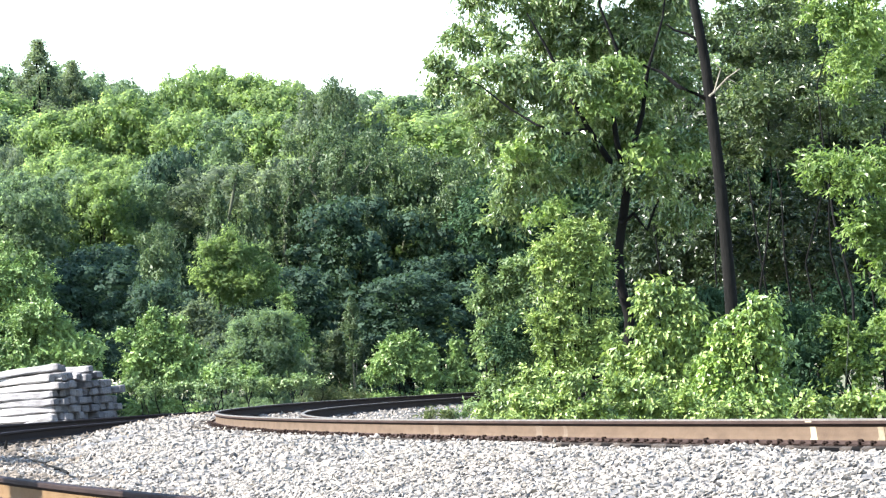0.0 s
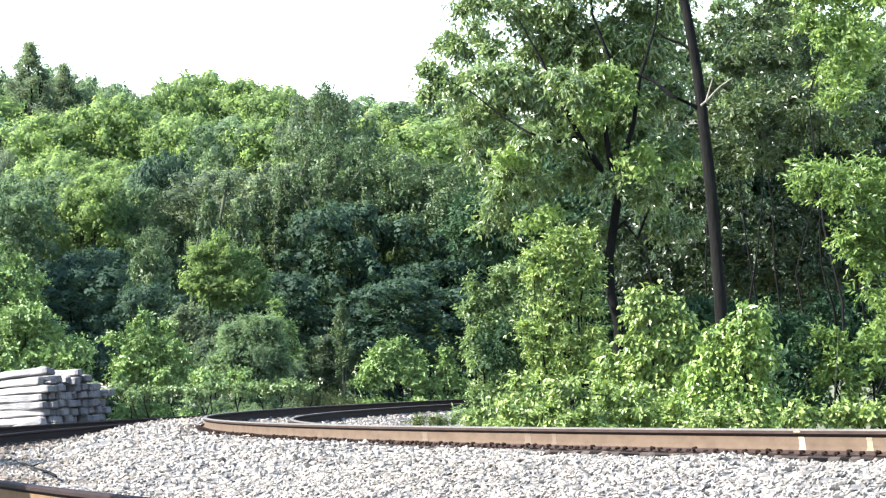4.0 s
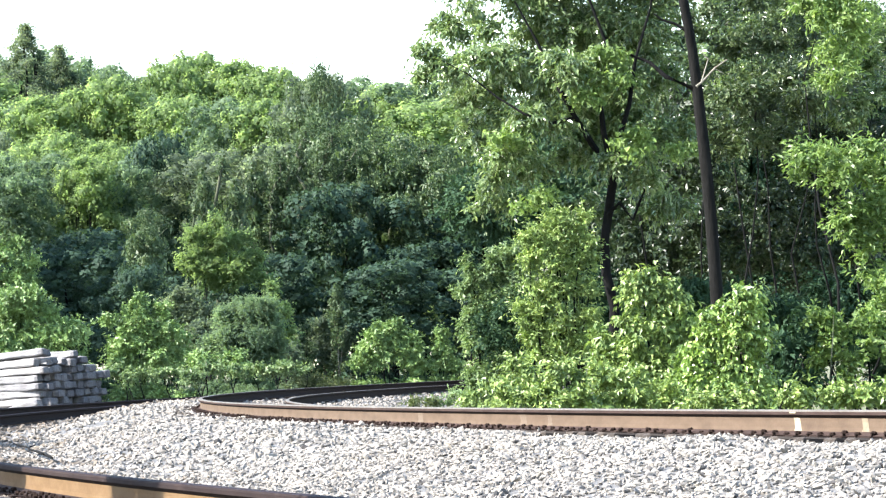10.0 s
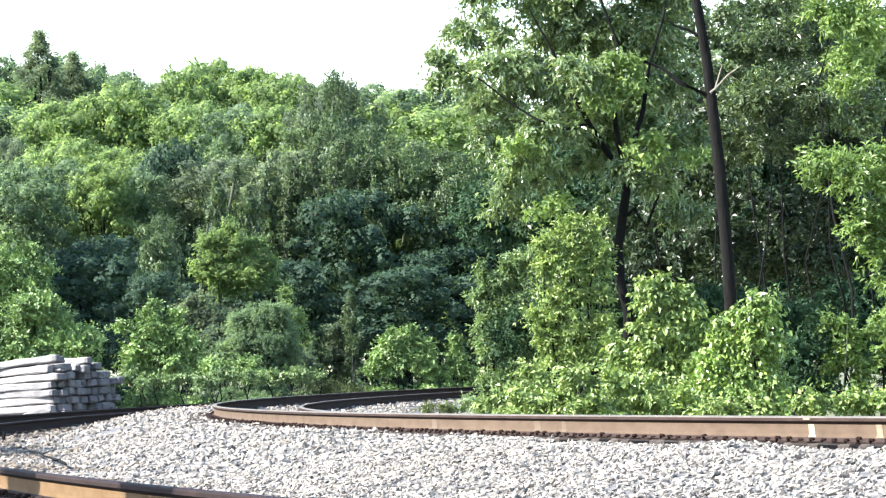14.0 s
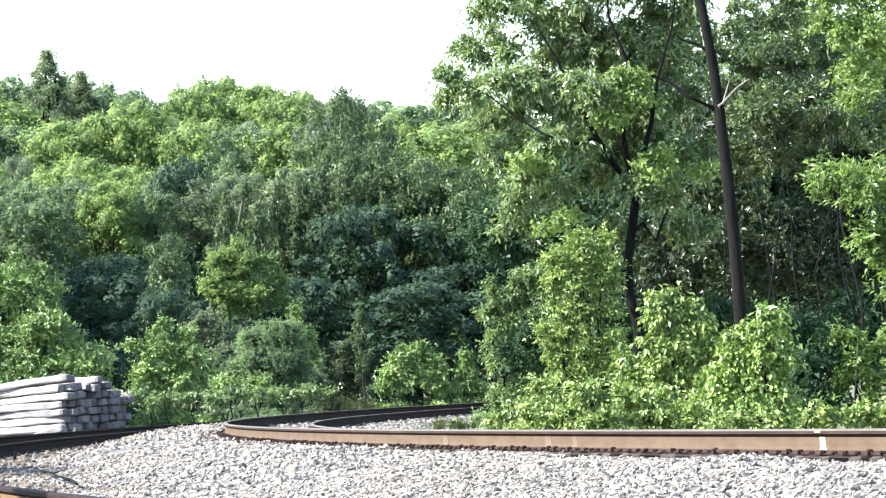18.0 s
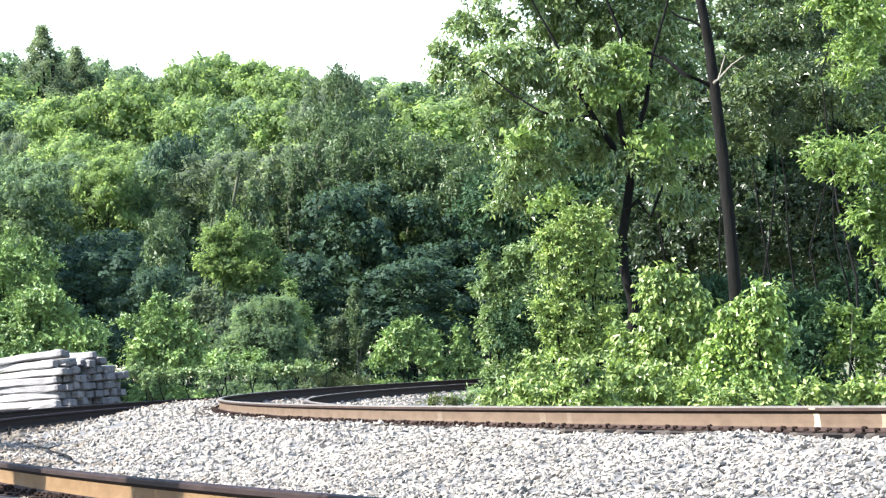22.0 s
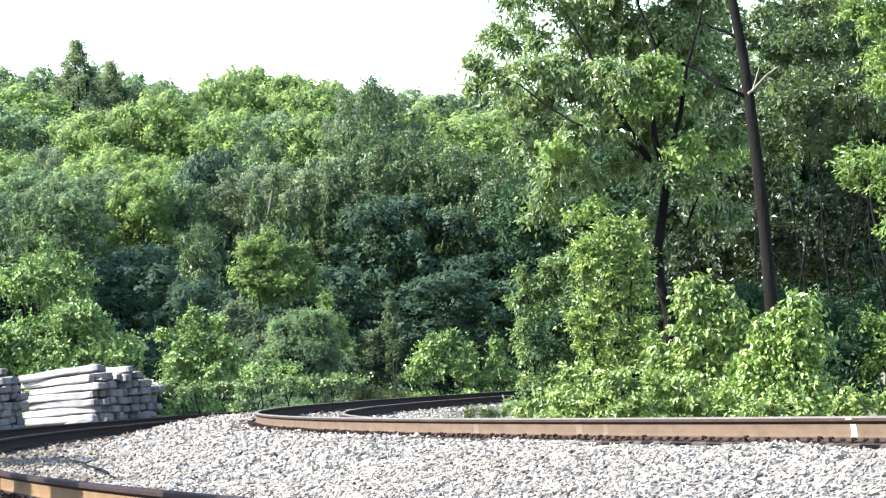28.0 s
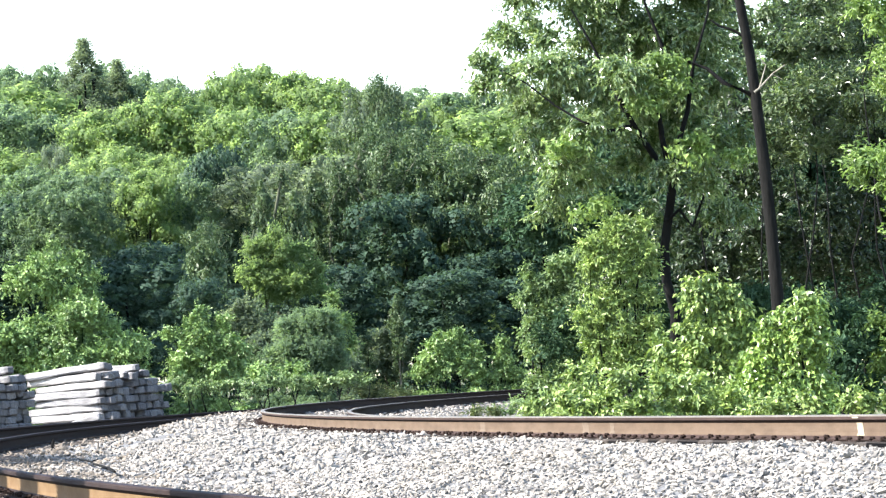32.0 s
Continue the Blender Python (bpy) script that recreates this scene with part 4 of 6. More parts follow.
# ---- thicket inside the curve ----
def bush(label, lobes, per_m2, leaf, material, seed, length=0.3, pairs=5, narrow=0.56, name="bush", category="bush", group="thicket inside the curve", bark=None, parts=5, share=0.5, skirt=0.0, **shape):
    """A shrub from lobes given in world metres; its stems rise from the ground below them."""
    rng = random.Random(seed)
    cx, cy = sum(l[0] for l in lobes) / len(lobes), sum(l[1] for l in lobes) / len(lobes)
    ob = thing(name, pose(cx, cy, 0.36), label, category, group)
    local = [(x - cx, y - cy, z - 0.36, rx, ry, rz) for x, y, z, rx, ry, rz in lobes]
    for l in local[::6] if name == "tree" else local[::2]:
        near = 0.95 if name in ("weeds", "grass_tuft") else 0.5
        foot = (l[0] * near + rng.gauss(0, 0.1), l[1] * near + rng.gauss(0, 0.1), -0.1)
        v, f = tube(bend(foot, l[:3], 6, 0.13 if name == "tree" else 0.05, rng), [0.026, 0.023, 0.02, 0.017, 0.013, 0.01, 0.005], 5)
        child("stem", raw_mesh("stem", v, f, bark or BARK, True), ob)
    if skirt:
        local += [(x, y - 0.15, 0.28 * skirt, rx * 1.1, ry, 0.38 * skirt) for x, y, z, rx, ry, rz in local if z - rz < 1.5]
    child("leaves", sprigs("leaves", split_lobes(local, seed, parts, share), per_m2, length, pairs, leaf, material, seed, narrow, **shape), ob)
    return ob


def big_tree():
    rng = random.Random(77)
    base = Vector((3.54, 75.0, 0.60))
    tree = thing("tree", Matrix.Translation(base), "young broadleaf tree with dark trunk and glossy green leaves", "tree")
    lobes = [(1.46, 75.0, 6.93, 0.57, 0.51, 0.55), (1.01, 74.7, 6.30, 0.31, 0.28, 0.24), (1.83, 75.5, 7.69, 0.83, 0.75, 0.56), (1.64, 74.5, 6.14, 0.73, 0.66, 0.55), (2.73, 75.6, 7.10, 0.84, 0.75, 0.65), (3.00, 74.1, 6.06, 0.73, 0.66, 0.64), (3.83, 75.4, 6.85, 0.83, 0.75, 0.65), (2.52, 74.4, 5.27, 0.73, 0.66, 0.55), (1.66, 75.2, 5.26, 0.57, 0.52, 0.46), (2.04, 74.7, 4.58, 0.73, 0.66, 0.46), (4.26, 75.6, 6.01, 0.74, 0.67, 0.65), (4.60, 75.7, 5.06, 0.65, 0.59, 0.56), (3.19, 75.9, 4.76, 0.56, 0.50, 0.47), (3.94, 74.3, 4.47, 0.64, 0.57, 0.46), (2.94, 75.0, 7.97, 1.29, 1.16, 0.64), (4.52, 75.4, 7.75, 1.02, 0.92, 0.74), (1.65, 75.1, 4.06, 0.46, 0.42, 0.28), (3.24, 75.7, 3.91, 0.46, 0.42, 0.28), (4.55, 75.8, 3.95, 0.56, 0.50, 0.37), (2.14, 76.0, 6.13, 0.65, 0.59, 0.56), (3.50, 75.6, 5.67, 0.74, 0.67, 0.65), (0.67, 74.7, 6.50, 0.28, 0.25, 0.17), (0.62, 74.8, 6.10, 0.24, 0.21, 0.13), (0.97, 75.1, 6.94, 0.28, 0.25, 0.22), (2.84, 76.2, 6.95, 0.75, 0.67, 0.56), (2.88, 76.1, 5.82, 0.65, 0.59, 0.56), (3.86, 75.9, 5.11, 0.65, 0.59, 0.56), (3.49, 76.3, 6.74, 0.75, 0.67, 0.47), (4.33, 76.2, 6.70, 0.56, 0.51, 0.47), (1.47, 75.7, 5.95, 0.46, 0.42, 0.37)]
    local = [(x - base.x, y - base.y, z - base.z, rx * 0.88, ry * 0.88, rz * 0.88) for x, y, z, rx, ry, rz in lobes]
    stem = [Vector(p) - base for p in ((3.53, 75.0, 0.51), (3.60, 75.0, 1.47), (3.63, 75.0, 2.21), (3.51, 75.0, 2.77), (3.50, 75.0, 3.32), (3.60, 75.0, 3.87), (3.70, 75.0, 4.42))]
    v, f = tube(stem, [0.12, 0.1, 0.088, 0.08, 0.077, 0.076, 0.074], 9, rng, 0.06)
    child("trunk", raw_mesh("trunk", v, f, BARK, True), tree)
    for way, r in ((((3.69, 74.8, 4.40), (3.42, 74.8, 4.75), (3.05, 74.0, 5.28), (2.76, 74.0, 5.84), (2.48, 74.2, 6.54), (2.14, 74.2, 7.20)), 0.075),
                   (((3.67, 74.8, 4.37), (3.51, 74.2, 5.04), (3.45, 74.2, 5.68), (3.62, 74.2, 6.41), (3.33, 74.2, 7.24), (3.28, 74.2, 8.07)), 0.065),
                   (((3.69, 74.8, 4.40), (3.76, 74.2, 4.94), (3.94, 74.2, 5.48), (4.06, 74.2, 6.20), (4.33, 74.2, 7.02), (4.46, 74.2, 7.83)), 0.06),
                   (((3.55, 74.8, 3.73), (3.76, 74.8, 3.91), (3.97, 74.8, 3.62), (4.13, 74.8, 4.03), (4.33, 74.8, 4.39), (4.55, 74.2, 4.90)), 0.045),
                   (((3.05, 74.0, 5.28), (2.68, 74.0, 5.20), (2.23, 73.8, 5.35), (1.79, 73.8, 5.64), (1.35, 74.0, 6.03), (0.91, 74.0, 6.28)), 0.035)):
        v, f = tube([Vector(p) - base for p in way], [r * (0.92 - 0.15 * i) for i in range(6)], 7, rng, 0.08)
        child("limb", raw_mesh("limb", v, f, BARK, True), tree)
    child("crown", sprigs("crown", split_lobes(local, 8, 8, 0.4), 58, 0.36, 5, 0.108, LEAF_OAK, 41, 0.4, 0.25, 0.75, 0.4, 0.35, 0.5, 0.5, 0.7), tree)
    # Sprays of the same crown that catch the sun, lit by a limier leaf colour.
    sprays = [(3.00, 74.0, 6.10, 0.36, 0.33, 0.27), (3.59, 73.9, 6.29, 0.27, 0.25, 0.22), (3.33, 73.8, 5.61, 0.36, 0.33, 0.31), (3.97, 73.7, 4.81, 0.31, 0.28, 0.31), (1.90, 74.0, 4.96, 0.36, 0.33, 0.25), (4.74, 73.8, 4.69, 0.22, 0.20, 0.20), (3.71, 73.8, 5.91, 0.27, 0.24, 0.22), (2.36, 74.2, 3.90, 0.36, 0.33, 0.36)]
    near = [(x - base.x, y - base.y, z - base.z, rx, ry, rz) for x, y, z, rx, ry, rz in sprays]
    tagged(child("sunlit_sprays", foliage("sunlit_sprays", split_lobes(near, 9, 6, 0.5), 150, 0.095, LEAF_LIME, 43, 0.08, 9, 0.04, 0.7, 0.55, 0.5, 0.5, 1.5, 0.4, 1.0, 0.7, 0.6), tree), "leaf sprays with sunlight put into their lime colour")


big_tree()

def dead_trunk():
    rng = random.Random(9)
    base = Vector((5.11, 72.0, 0.55))
    tree = thing("dead_tree", Matrix.Translation(base), "tall bare dead tree trunk leaning with broken twigs", "tree")
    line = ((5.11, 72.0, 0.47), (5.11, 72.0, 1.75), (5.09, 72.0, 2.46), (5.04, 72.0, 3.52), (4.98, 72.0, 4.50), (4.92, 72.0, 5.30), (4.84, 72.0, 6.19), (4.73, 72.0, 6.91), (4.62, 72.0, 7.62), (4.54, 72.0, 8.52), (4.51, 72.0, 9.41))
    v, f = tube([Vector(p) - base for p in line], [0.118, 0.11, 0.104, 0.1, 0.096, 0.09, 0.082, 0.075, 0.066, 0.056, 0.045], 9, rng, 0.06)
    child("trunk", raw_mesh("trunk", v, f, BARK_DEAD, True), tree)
    for way, r, mat in ((((4.87, 71.85, 5.59), (4.95, 71.85, 5.65), (5.17, 71.85, 5.87), (5.37, 71.85, 6.00)), 0.022, BARK_PALE), (((4.95, 71.85, 5.65), (4.97, 71.85, 5.71), (5.07, 71.85, 6.01), (4.93, 71.85, 6.18)), 0.016, BARK_PALE), (((5.13, 71.85, 5.84), (5.18, 71.85, 5.85), (5.24, 71.85, 5.82), (5.29, 71.85, 5.79)), 0.012, BARK_PALE),
                        (((4.83, 72.0, 5.57), (4.41, 72.0, 5.77), (4.16, 72.0, 6.00), (3.86, 72.0, 6.13)), 0.05, BARK_DEAD), (((4.75, 72.0, 6.48), (4.59, 72.0, 6.59), (4.38, 72.0, 6.66), (4.24, 72.0, 6.77)), 0.03, BARK_DEAD)):
        v, f = tube([Vector(p) - base for p in way], [r * (1 - 0.2 * i) for i in range(4)], 6, rng, 0.08)
        child("branch", raw_mesh("branch", v, f, mat, True), tree)


dead_trunk()

bush("thicket tree behind the dead trunk, canopy shade in its leaf colour", [(5.22, 88.0, 7.74, 0.76, 0.68, 0.65), (7.36, 89.0, 7.72, 0.87, 0.79, 0.66), (6.75, 88.6, 8.05, 0.44, 0.39, 0.37), (6.28, 87.0, 6.22, 1.07, 0.96, 0.75), (7.68, 88.0, 6.87, 1.30, 1.17, 0.97), (7.26, 89.0, 5.53, 1.31, 1.18, 0.87), (5.86, 88.0, 5.11, 1.08, 0.97, 0.86), (8.26, 88.0, 5.44, 1.19, 1.07, 0.97), (6.61, 87.0, 4.28, 1.18, 1.06, 0.85), (7.85, 89.0, 4.08, 1.20, 1.08, 0.87), (5.97, 89.0, 3.73, 0.98, 0.89, 0.77), (4.86, 88.5, 3.87, 0.98, 0.88, 0.76), (5.39, 89.0, 2.99, 1.09, 0.98, 0.77), (6.90, 88.6, 3.13, 1.31, 1.18, 0.87), (8.14, 88.0, 2.84, 1.19, 1.07, 0.86), (4.51, 89.0, 2.92, 0.87, 0.79, 0.66), (9.18, 88.0, 6.59, 1.30, 1.17, 1.19), (9.27, 88.0, 3.87, 1.30, 1.17, 1.19)], 18, 0.113, LEAF_GLOSSY_SHADE, 51, 0.37, 5, 0.5, name="tree", category="tree", core=1.2, under=0.9)
bush("olive-green tree of the thicket with small glossy leaves", [(5.95, 83.9, 7.54, 0.35, 0.32, 0.35), (6.30, 84.0, 7.02, 0.37, 0.33, 0.37), (6.90, 84.1, 7.52, 0.45, 0.41, 0.45), (7.48, 83.9, 7.06, 0.49, 0.45, 0.49), (8.13, 84.1, 7.35, 0.52, 0.46, 0.52), (8.55, 83.9, 6.70, 0.52, 0.46, 0.52), (6.69, 84.0, 6.53, 0.37, 0.33, 0.37), (7.25, 84.1, 6.25, 0.41, 0.37, 0.41), (7.86, 83.9, 6.22, 0.45, 0.41, 0.45), (8.42, 84.1, 5.79, 0.45, 0.41, 0.45), (6.21, 83.9, 6.29, 0.27, 0.24, 0.27), (9.16, 84.0, 7.30, 0.52, 0.46, 0.52), (9.01, 84.1, 6.18, 0.52, 0.46, 0.52), (7.12, 83.9, 8.11, 0.52, 0.46, 0.52), (7.96, 84.1, 8.19, 0.52, 0.46, 0.52), (6.18, 83.9, 8.05, 0.31, 0.28, 0.31)], 40, 0.095, LEAF_OAK, 67, 0.3, 5, 0.45, name="tree", category="tree", hang=0.7)
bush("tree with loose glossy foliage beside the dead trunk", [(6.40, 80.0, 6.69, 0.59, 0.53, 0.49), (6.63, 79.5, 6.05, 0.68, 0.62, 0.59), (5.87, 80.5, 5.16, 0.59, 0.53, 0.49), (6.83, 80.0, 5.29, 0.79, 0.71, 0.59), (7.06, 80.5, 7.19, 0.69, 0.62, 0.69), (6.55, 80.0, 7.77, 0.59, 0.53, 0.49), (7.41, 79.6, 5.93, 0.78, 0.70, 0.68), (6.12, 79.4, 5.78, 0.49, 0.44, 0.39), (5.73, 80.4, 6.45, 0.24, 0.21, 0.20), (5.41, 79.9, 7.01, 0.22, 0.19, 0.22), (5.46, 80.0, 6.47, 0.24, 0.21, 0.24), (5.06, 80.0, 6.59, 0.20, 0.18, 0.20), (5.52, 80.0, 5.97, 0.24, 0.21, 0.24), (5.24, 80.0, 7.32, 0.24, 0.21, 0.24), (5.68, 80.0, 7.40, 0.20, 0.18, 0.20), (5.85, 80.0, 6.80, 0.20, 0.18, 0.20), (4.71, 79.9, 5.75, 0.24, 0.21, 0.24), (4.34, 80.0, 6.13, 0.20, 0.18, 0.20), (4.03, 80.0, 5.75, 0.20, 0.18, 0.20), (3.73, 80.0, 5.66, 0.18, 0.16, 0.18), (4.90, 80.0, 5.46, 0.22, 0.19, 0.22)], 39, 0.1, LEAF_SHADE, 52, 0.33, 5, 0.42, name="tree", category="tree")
# Back trees get the leaf green with thicket shade in its colour.
bush("back wall of thicket trees with shade put into the leaf colour", [(3.81, 98.0, 4.09, 1.69, 1.52, 1.44), (2.66, 98.0, 5.35, 1.69, 1.52, 1.44), (5.67, 98.0, 5.22, 2.17, 1.95, 1.81), (8.09, 98.0, 5.47, 2.41, 2.17, 2.05), (10.14, 98.0, 5.38, 2.17, 1.95, 2.05), (8.54, 98.0, 2.32, 2.41, 2.17, 1.44), (6.14, 98.0, 2.42, 2.17, 1.95, 1.44), (3.96, 98.0, 2.28, 1.81, 1.62, 1.32), (10.03, 98.0, 8.16, 1.44, 1.30, 1.56), (8.77, 98.0, 7.01, 1.44, 1.30, 0.96), (10.71, 98.0, 2.22, 2.17, 1.95, 1.81)], 19, 0.137, LEAF_SHADE_DARK, 53, 0.45, 5, 0.56, name="tree", category="tree", core=1.2, under=0.9)
bush("bright yellow-green tree at the thicket edge", [(6.37, 66.0, 6.35, 0.45, 0.40, 0.41), (6.70, 66.4, 5.79, 0.49, 0.44, 0.41), (6.15, 66.0, 6.93, 0.57, 0.51, 0.41), (6.86, 66.0, 6.41, 0.65, 0.58, 0.65), (6.45, 65.7, 5.35, 0.32, 0.29, 0.24), (6.40, 62.0, 2.82, 0.26, 0.23, 0.29), (6.61, 62.0, 2.35, 0.38, 0.34, 0.38), (6.81, 62.0, 1.81, 0.38, 0.34, 0.38), (6.46, 62.0, 1.79, 0.20, 0.18, 0.23), (6.31, 62.0, 3.05, 0.15, 0.14, 0.17)], 45, 0.095, LEAF_LIME, 54, 0.31, 5, 0.45, name="tree", category="tree")
bush("green tree with spreading leaves at the thicket edge", [(5.81, 62.0, 4.03, 0.38, 0.34, 0.26), (6.03, 61.7, 3.74, 0.33, 0.30, 0.26), (6.41, 62.0, 3.89, 0.53, 0.48, 0.38), (5.59, 62.2, 3.82, 0.18, 0.17, 0.12), (6.53, 62.0, 3.12, 0.53, 0.48, 0.46), (6.93, 62.0, 3.63, 0.53, 0.48, 0.46)], 45, 0.09, LEAF_LIME, 55, 0.30, 5, 0.45, name="tree", category="tree")
bush("feathery light green sapling", [(2.79, 72.0, 3.57, 0.16, 0.15, 0.16), (2.56, 72.0, 3.31, 0.20, 0.18, 0.20), (2.93, 72.0, 3.25, 0.16, 0.15, 0.16), (2.37, 72.0, 2.97, 0.22, 0.20, 0.22), (2.72, 72.0, 2.91, 0.26, 0.24, 0.26), (3.03, 72.0, 2.98, 0.14, 0.13, 0.14), (2.31, 72.0, 2.57, 0.22, 0.20, 0.22), (2.66, 72.1, 2.47, 0.29, 0.26, 0.29), (3.01, 72.0, 2.49, 0.16, 0.15, 0.16), (2.33, 72.0, 2.13, 0.24, 0.22, 0.24), (2.68, 71.9, 2.02, 0.30, 0.27, 0.30), (2.99, 72.0, 2.01, 0.18, 0.16, 0.18), (2.40, 72.1, 1.64, 0.31, 0.27, 0.31), (2.84, 72.0, 1.62, 0.28, 0.26, 0.28), (2.14, 72.0, 1.83, 0.16, 0.15, 0.16), (2.29, 72.0, 3.28, 0.18, 0.16, 0.18), (2.62, 72.0, 3.62, 0.14, 0.13, 0.14), (3.02, 72.0, 3.60, 0.11, 0.10, 0.11), (2.19, 72.0, 3.02, 0.16, 0.14, 0.16), (2.07, 72.0, 2.27, 0.14, 0.13, 0.14), (3.07, 72.0, 3.29, 0.18, 0.16, 0.18), (3.11, 72.0, 2.92, 0.16, 0.14, 0.16), (3.11, 72.0, 2.51, 0.18, 0.16, 0.18), (3.07, 72.0, 2.12, 0.18, 0.16, 0.18), (3.00, 72.0, 1.77, 0.19, 0.18, 0.19), (2.20, 72.0, 3.28, 0.16, 0.14, 0.16), (2.17, 72.0, 2.05, 0.18, 0.16, 0.18), (2.33, 72.1, 1.68, 0.23, 0.21, 0.23), (2.68, 72.0, 1.61, 0.23, 0.21, 0.23), (2.60, 72.0, 3.13, 0.16, 0.14, 0.16), (2.57, 72.0, 3.53, 0.16, 0.14, 0.16), (2.88, 72.0, 3.47, 0.14, 0.13, 0.14)], 128, 0.078, LEAF_SAPLING, 56, 0.26, 5, 0.38, name="sapling", category="sapling", under=0.85, core=1.0)
bush("grey-green sapling with small leaves", [(1.35, 80.0, 3.03, 0.14, 0.12, 0.23), (1.48, 80.0, 2.81, 0.18, 0.16, 0.18), (1.73, 80.0, 2.90, 0.22, 0.18, 0.22), (1.99, 80.0, 3.08, 0.23, 0.19, 0.23), (2.17, 80.0, 2.83, 0.23, 0.19, 0.23), (1.62, 80.0, 2.51, 0.25, 0.23, 0.25), (1.96, 80.0, 2.49, 0.27, 0.24, 0.27), (2.25, 80.0, 2.33, 0.23, 0.19, 0.23), (1.41, 80.0, 2.22, 0.22, 0.18, 0.22), (1.75, 80.0, 2.06, 0.30, 0.26, 0.30), (2.13, 79.9, 1.94, 0.30, 0.26, 0.30), (1.87, 80.0, 1.61, 0.32, 0.28, 0.32), (2.26, 80.1, 1.54, 0.27, 0.24, 0.27), (1.48, 80.0, 1.73, 0.19, 0.17, 0.19), (1.25, 80.0, 2.67, 0.18, 0.16, 0.18), (1.46, 80.0, 2.22, 0.20, 0.18, 0.20), (1.46, 80.0, 2.83, 0.16, 0.14, 0.16), (1.85, 80.0, 3.23, 0.18, 0.16, 0.18), (2.20, 80.0, 3.37, 0.18, 0.16, 0.18), (2.27, 80.0, 2.87, 0.20, 0.18, 0.20), (2.20, 80.0, 2.38, 0.20, 0.18, 0.20), (1.83, 80.1, 1.81, 0.22, 0.19, 0.22), (1.39, 80.0, 1.73, 0.22, 0.19, 0.22)], 123, 0.078, LEAF_SHRUB, 57, 0.26, 5, 0.5, name="sapling", category="sapling", under=0.9, core=1.2, skirt=1.5)
bush("bright yellow-green bush with broad leaves", [(4.54, 60.0, 2.13, 0.12, 0.11, 0.19), (4.72, 60.0, 2.09, 0.11, 0.10, 0.19), (4.38, 60.0, 1.96, 0.18, 0.16, 0.18), (4.70, 60.0, 1.87, 0.19, 0.17, 0.19), (4.22, 60.0, 1.70, 0.19, 0.17, 0.19), (4.50, 59.9, 1.62, 0.22, 0.20, 0.22), (4.80, 60.0, 1.60, 0.13, 0.12, 0.13), (3.99, 60.0, 1.49, 0.16, 0.15, 0.16), (4.31, 60.0, 1.33, 0.24, 0.21, 0.24), (4.68, 60.0, 1.28, 0.18, 0.16, 0.18), (3.82, 60.0, 1.28, 0.16, 0.15, 0.16), (4.11, 60.0, 1.08, 0.22, 0.20, 0.22), (4.52, 60.1, 0.99, 0.25, 0.23, 0.25), (4.83, 60.0, 1.03, 0.09, 0.08, 0.09), (3.74, 60.0, 0.99, 0.19, 0.17, 0.19), (4.07, 60.0, 1.86, 0.10, 0.09, 0.15)], 39, 0.088, LEAF_BRIGHT, 58, 0.29, 5, 0.56, under=0.8, core=0.5, ragged=0.6, share=0.46, parts=7, rise=0.7, hollow=0.5, hang=1.1, skirt=1.3)
bush("green bush with broad glossy leaves", [(3.48, 62.0, 2.40, 0.12, 0.11, 0.17), (3.31, 62.0, 2.22, 0.15, 0.14, 0.15), (3.57, 62.0, 2.06, 0.15, 0.14, 0.15), (3.22, 62.0, 1.88, 0.18, 0.17, 0.18), (3.64, 62.0, 1.79, 0.17, 0.15, 0.17), (3.40, 61.9, 1.68, 0.22, 0.20, 0.22), (3.09, 62.0, 1.58, 0.18, 0.17, 0.18), (3.70, 62.0, 1.52, 0.18, 0.17, 0.18), (3.20, 62.0, 1.39, 0.25, 0.23, 0.25), (3.58, 62.0, 1.30, 0.23, 0.21, 0.23), (2.96, 62.0, 1.32, 0.20, 0.18, 0.20), (3.73, 62.0, 2.20, 0.10, 0.09, 0.13), (3.88, 62.0, 2.08, 0.08, 0.08, 0.08), (2.86, 62.0, 1.63, 0.15, 0.14, 0.15), (2.82, 62.0, 1.41, 0.20, 0.18, 0.20), (3.89, 62.0, 1.66, 0.14, 0.12, 0.14), (3.85, 62.0, 1.40, 0.18, 0.16, 0.18), (4.05, 62.0, 1.77, 0.11, 0.10, 0.11), (3.26, 62.0, 2.41, 0.11, 0.10, 0.11), (3.28, 62.0, 2.16, 0.11, 0.10, 0.11), (3.74, 62.0, 2.31, 0.11, 0.10, 0.11), (3.82, 62.0, 2.08, 0.12, 0.11, 0.12), (3.68, 62.0, 1.90, 0.14, 0.12, 0.14)], 54, 0.085, LEAF_SAPLING, 59, 0.28, 5, 0.56, under=0.8, core=0.5, ragged=0.6, share=0.46, parts=7, rise=0.7, hollow=0.5, hang=1.1, skirt=1.3)
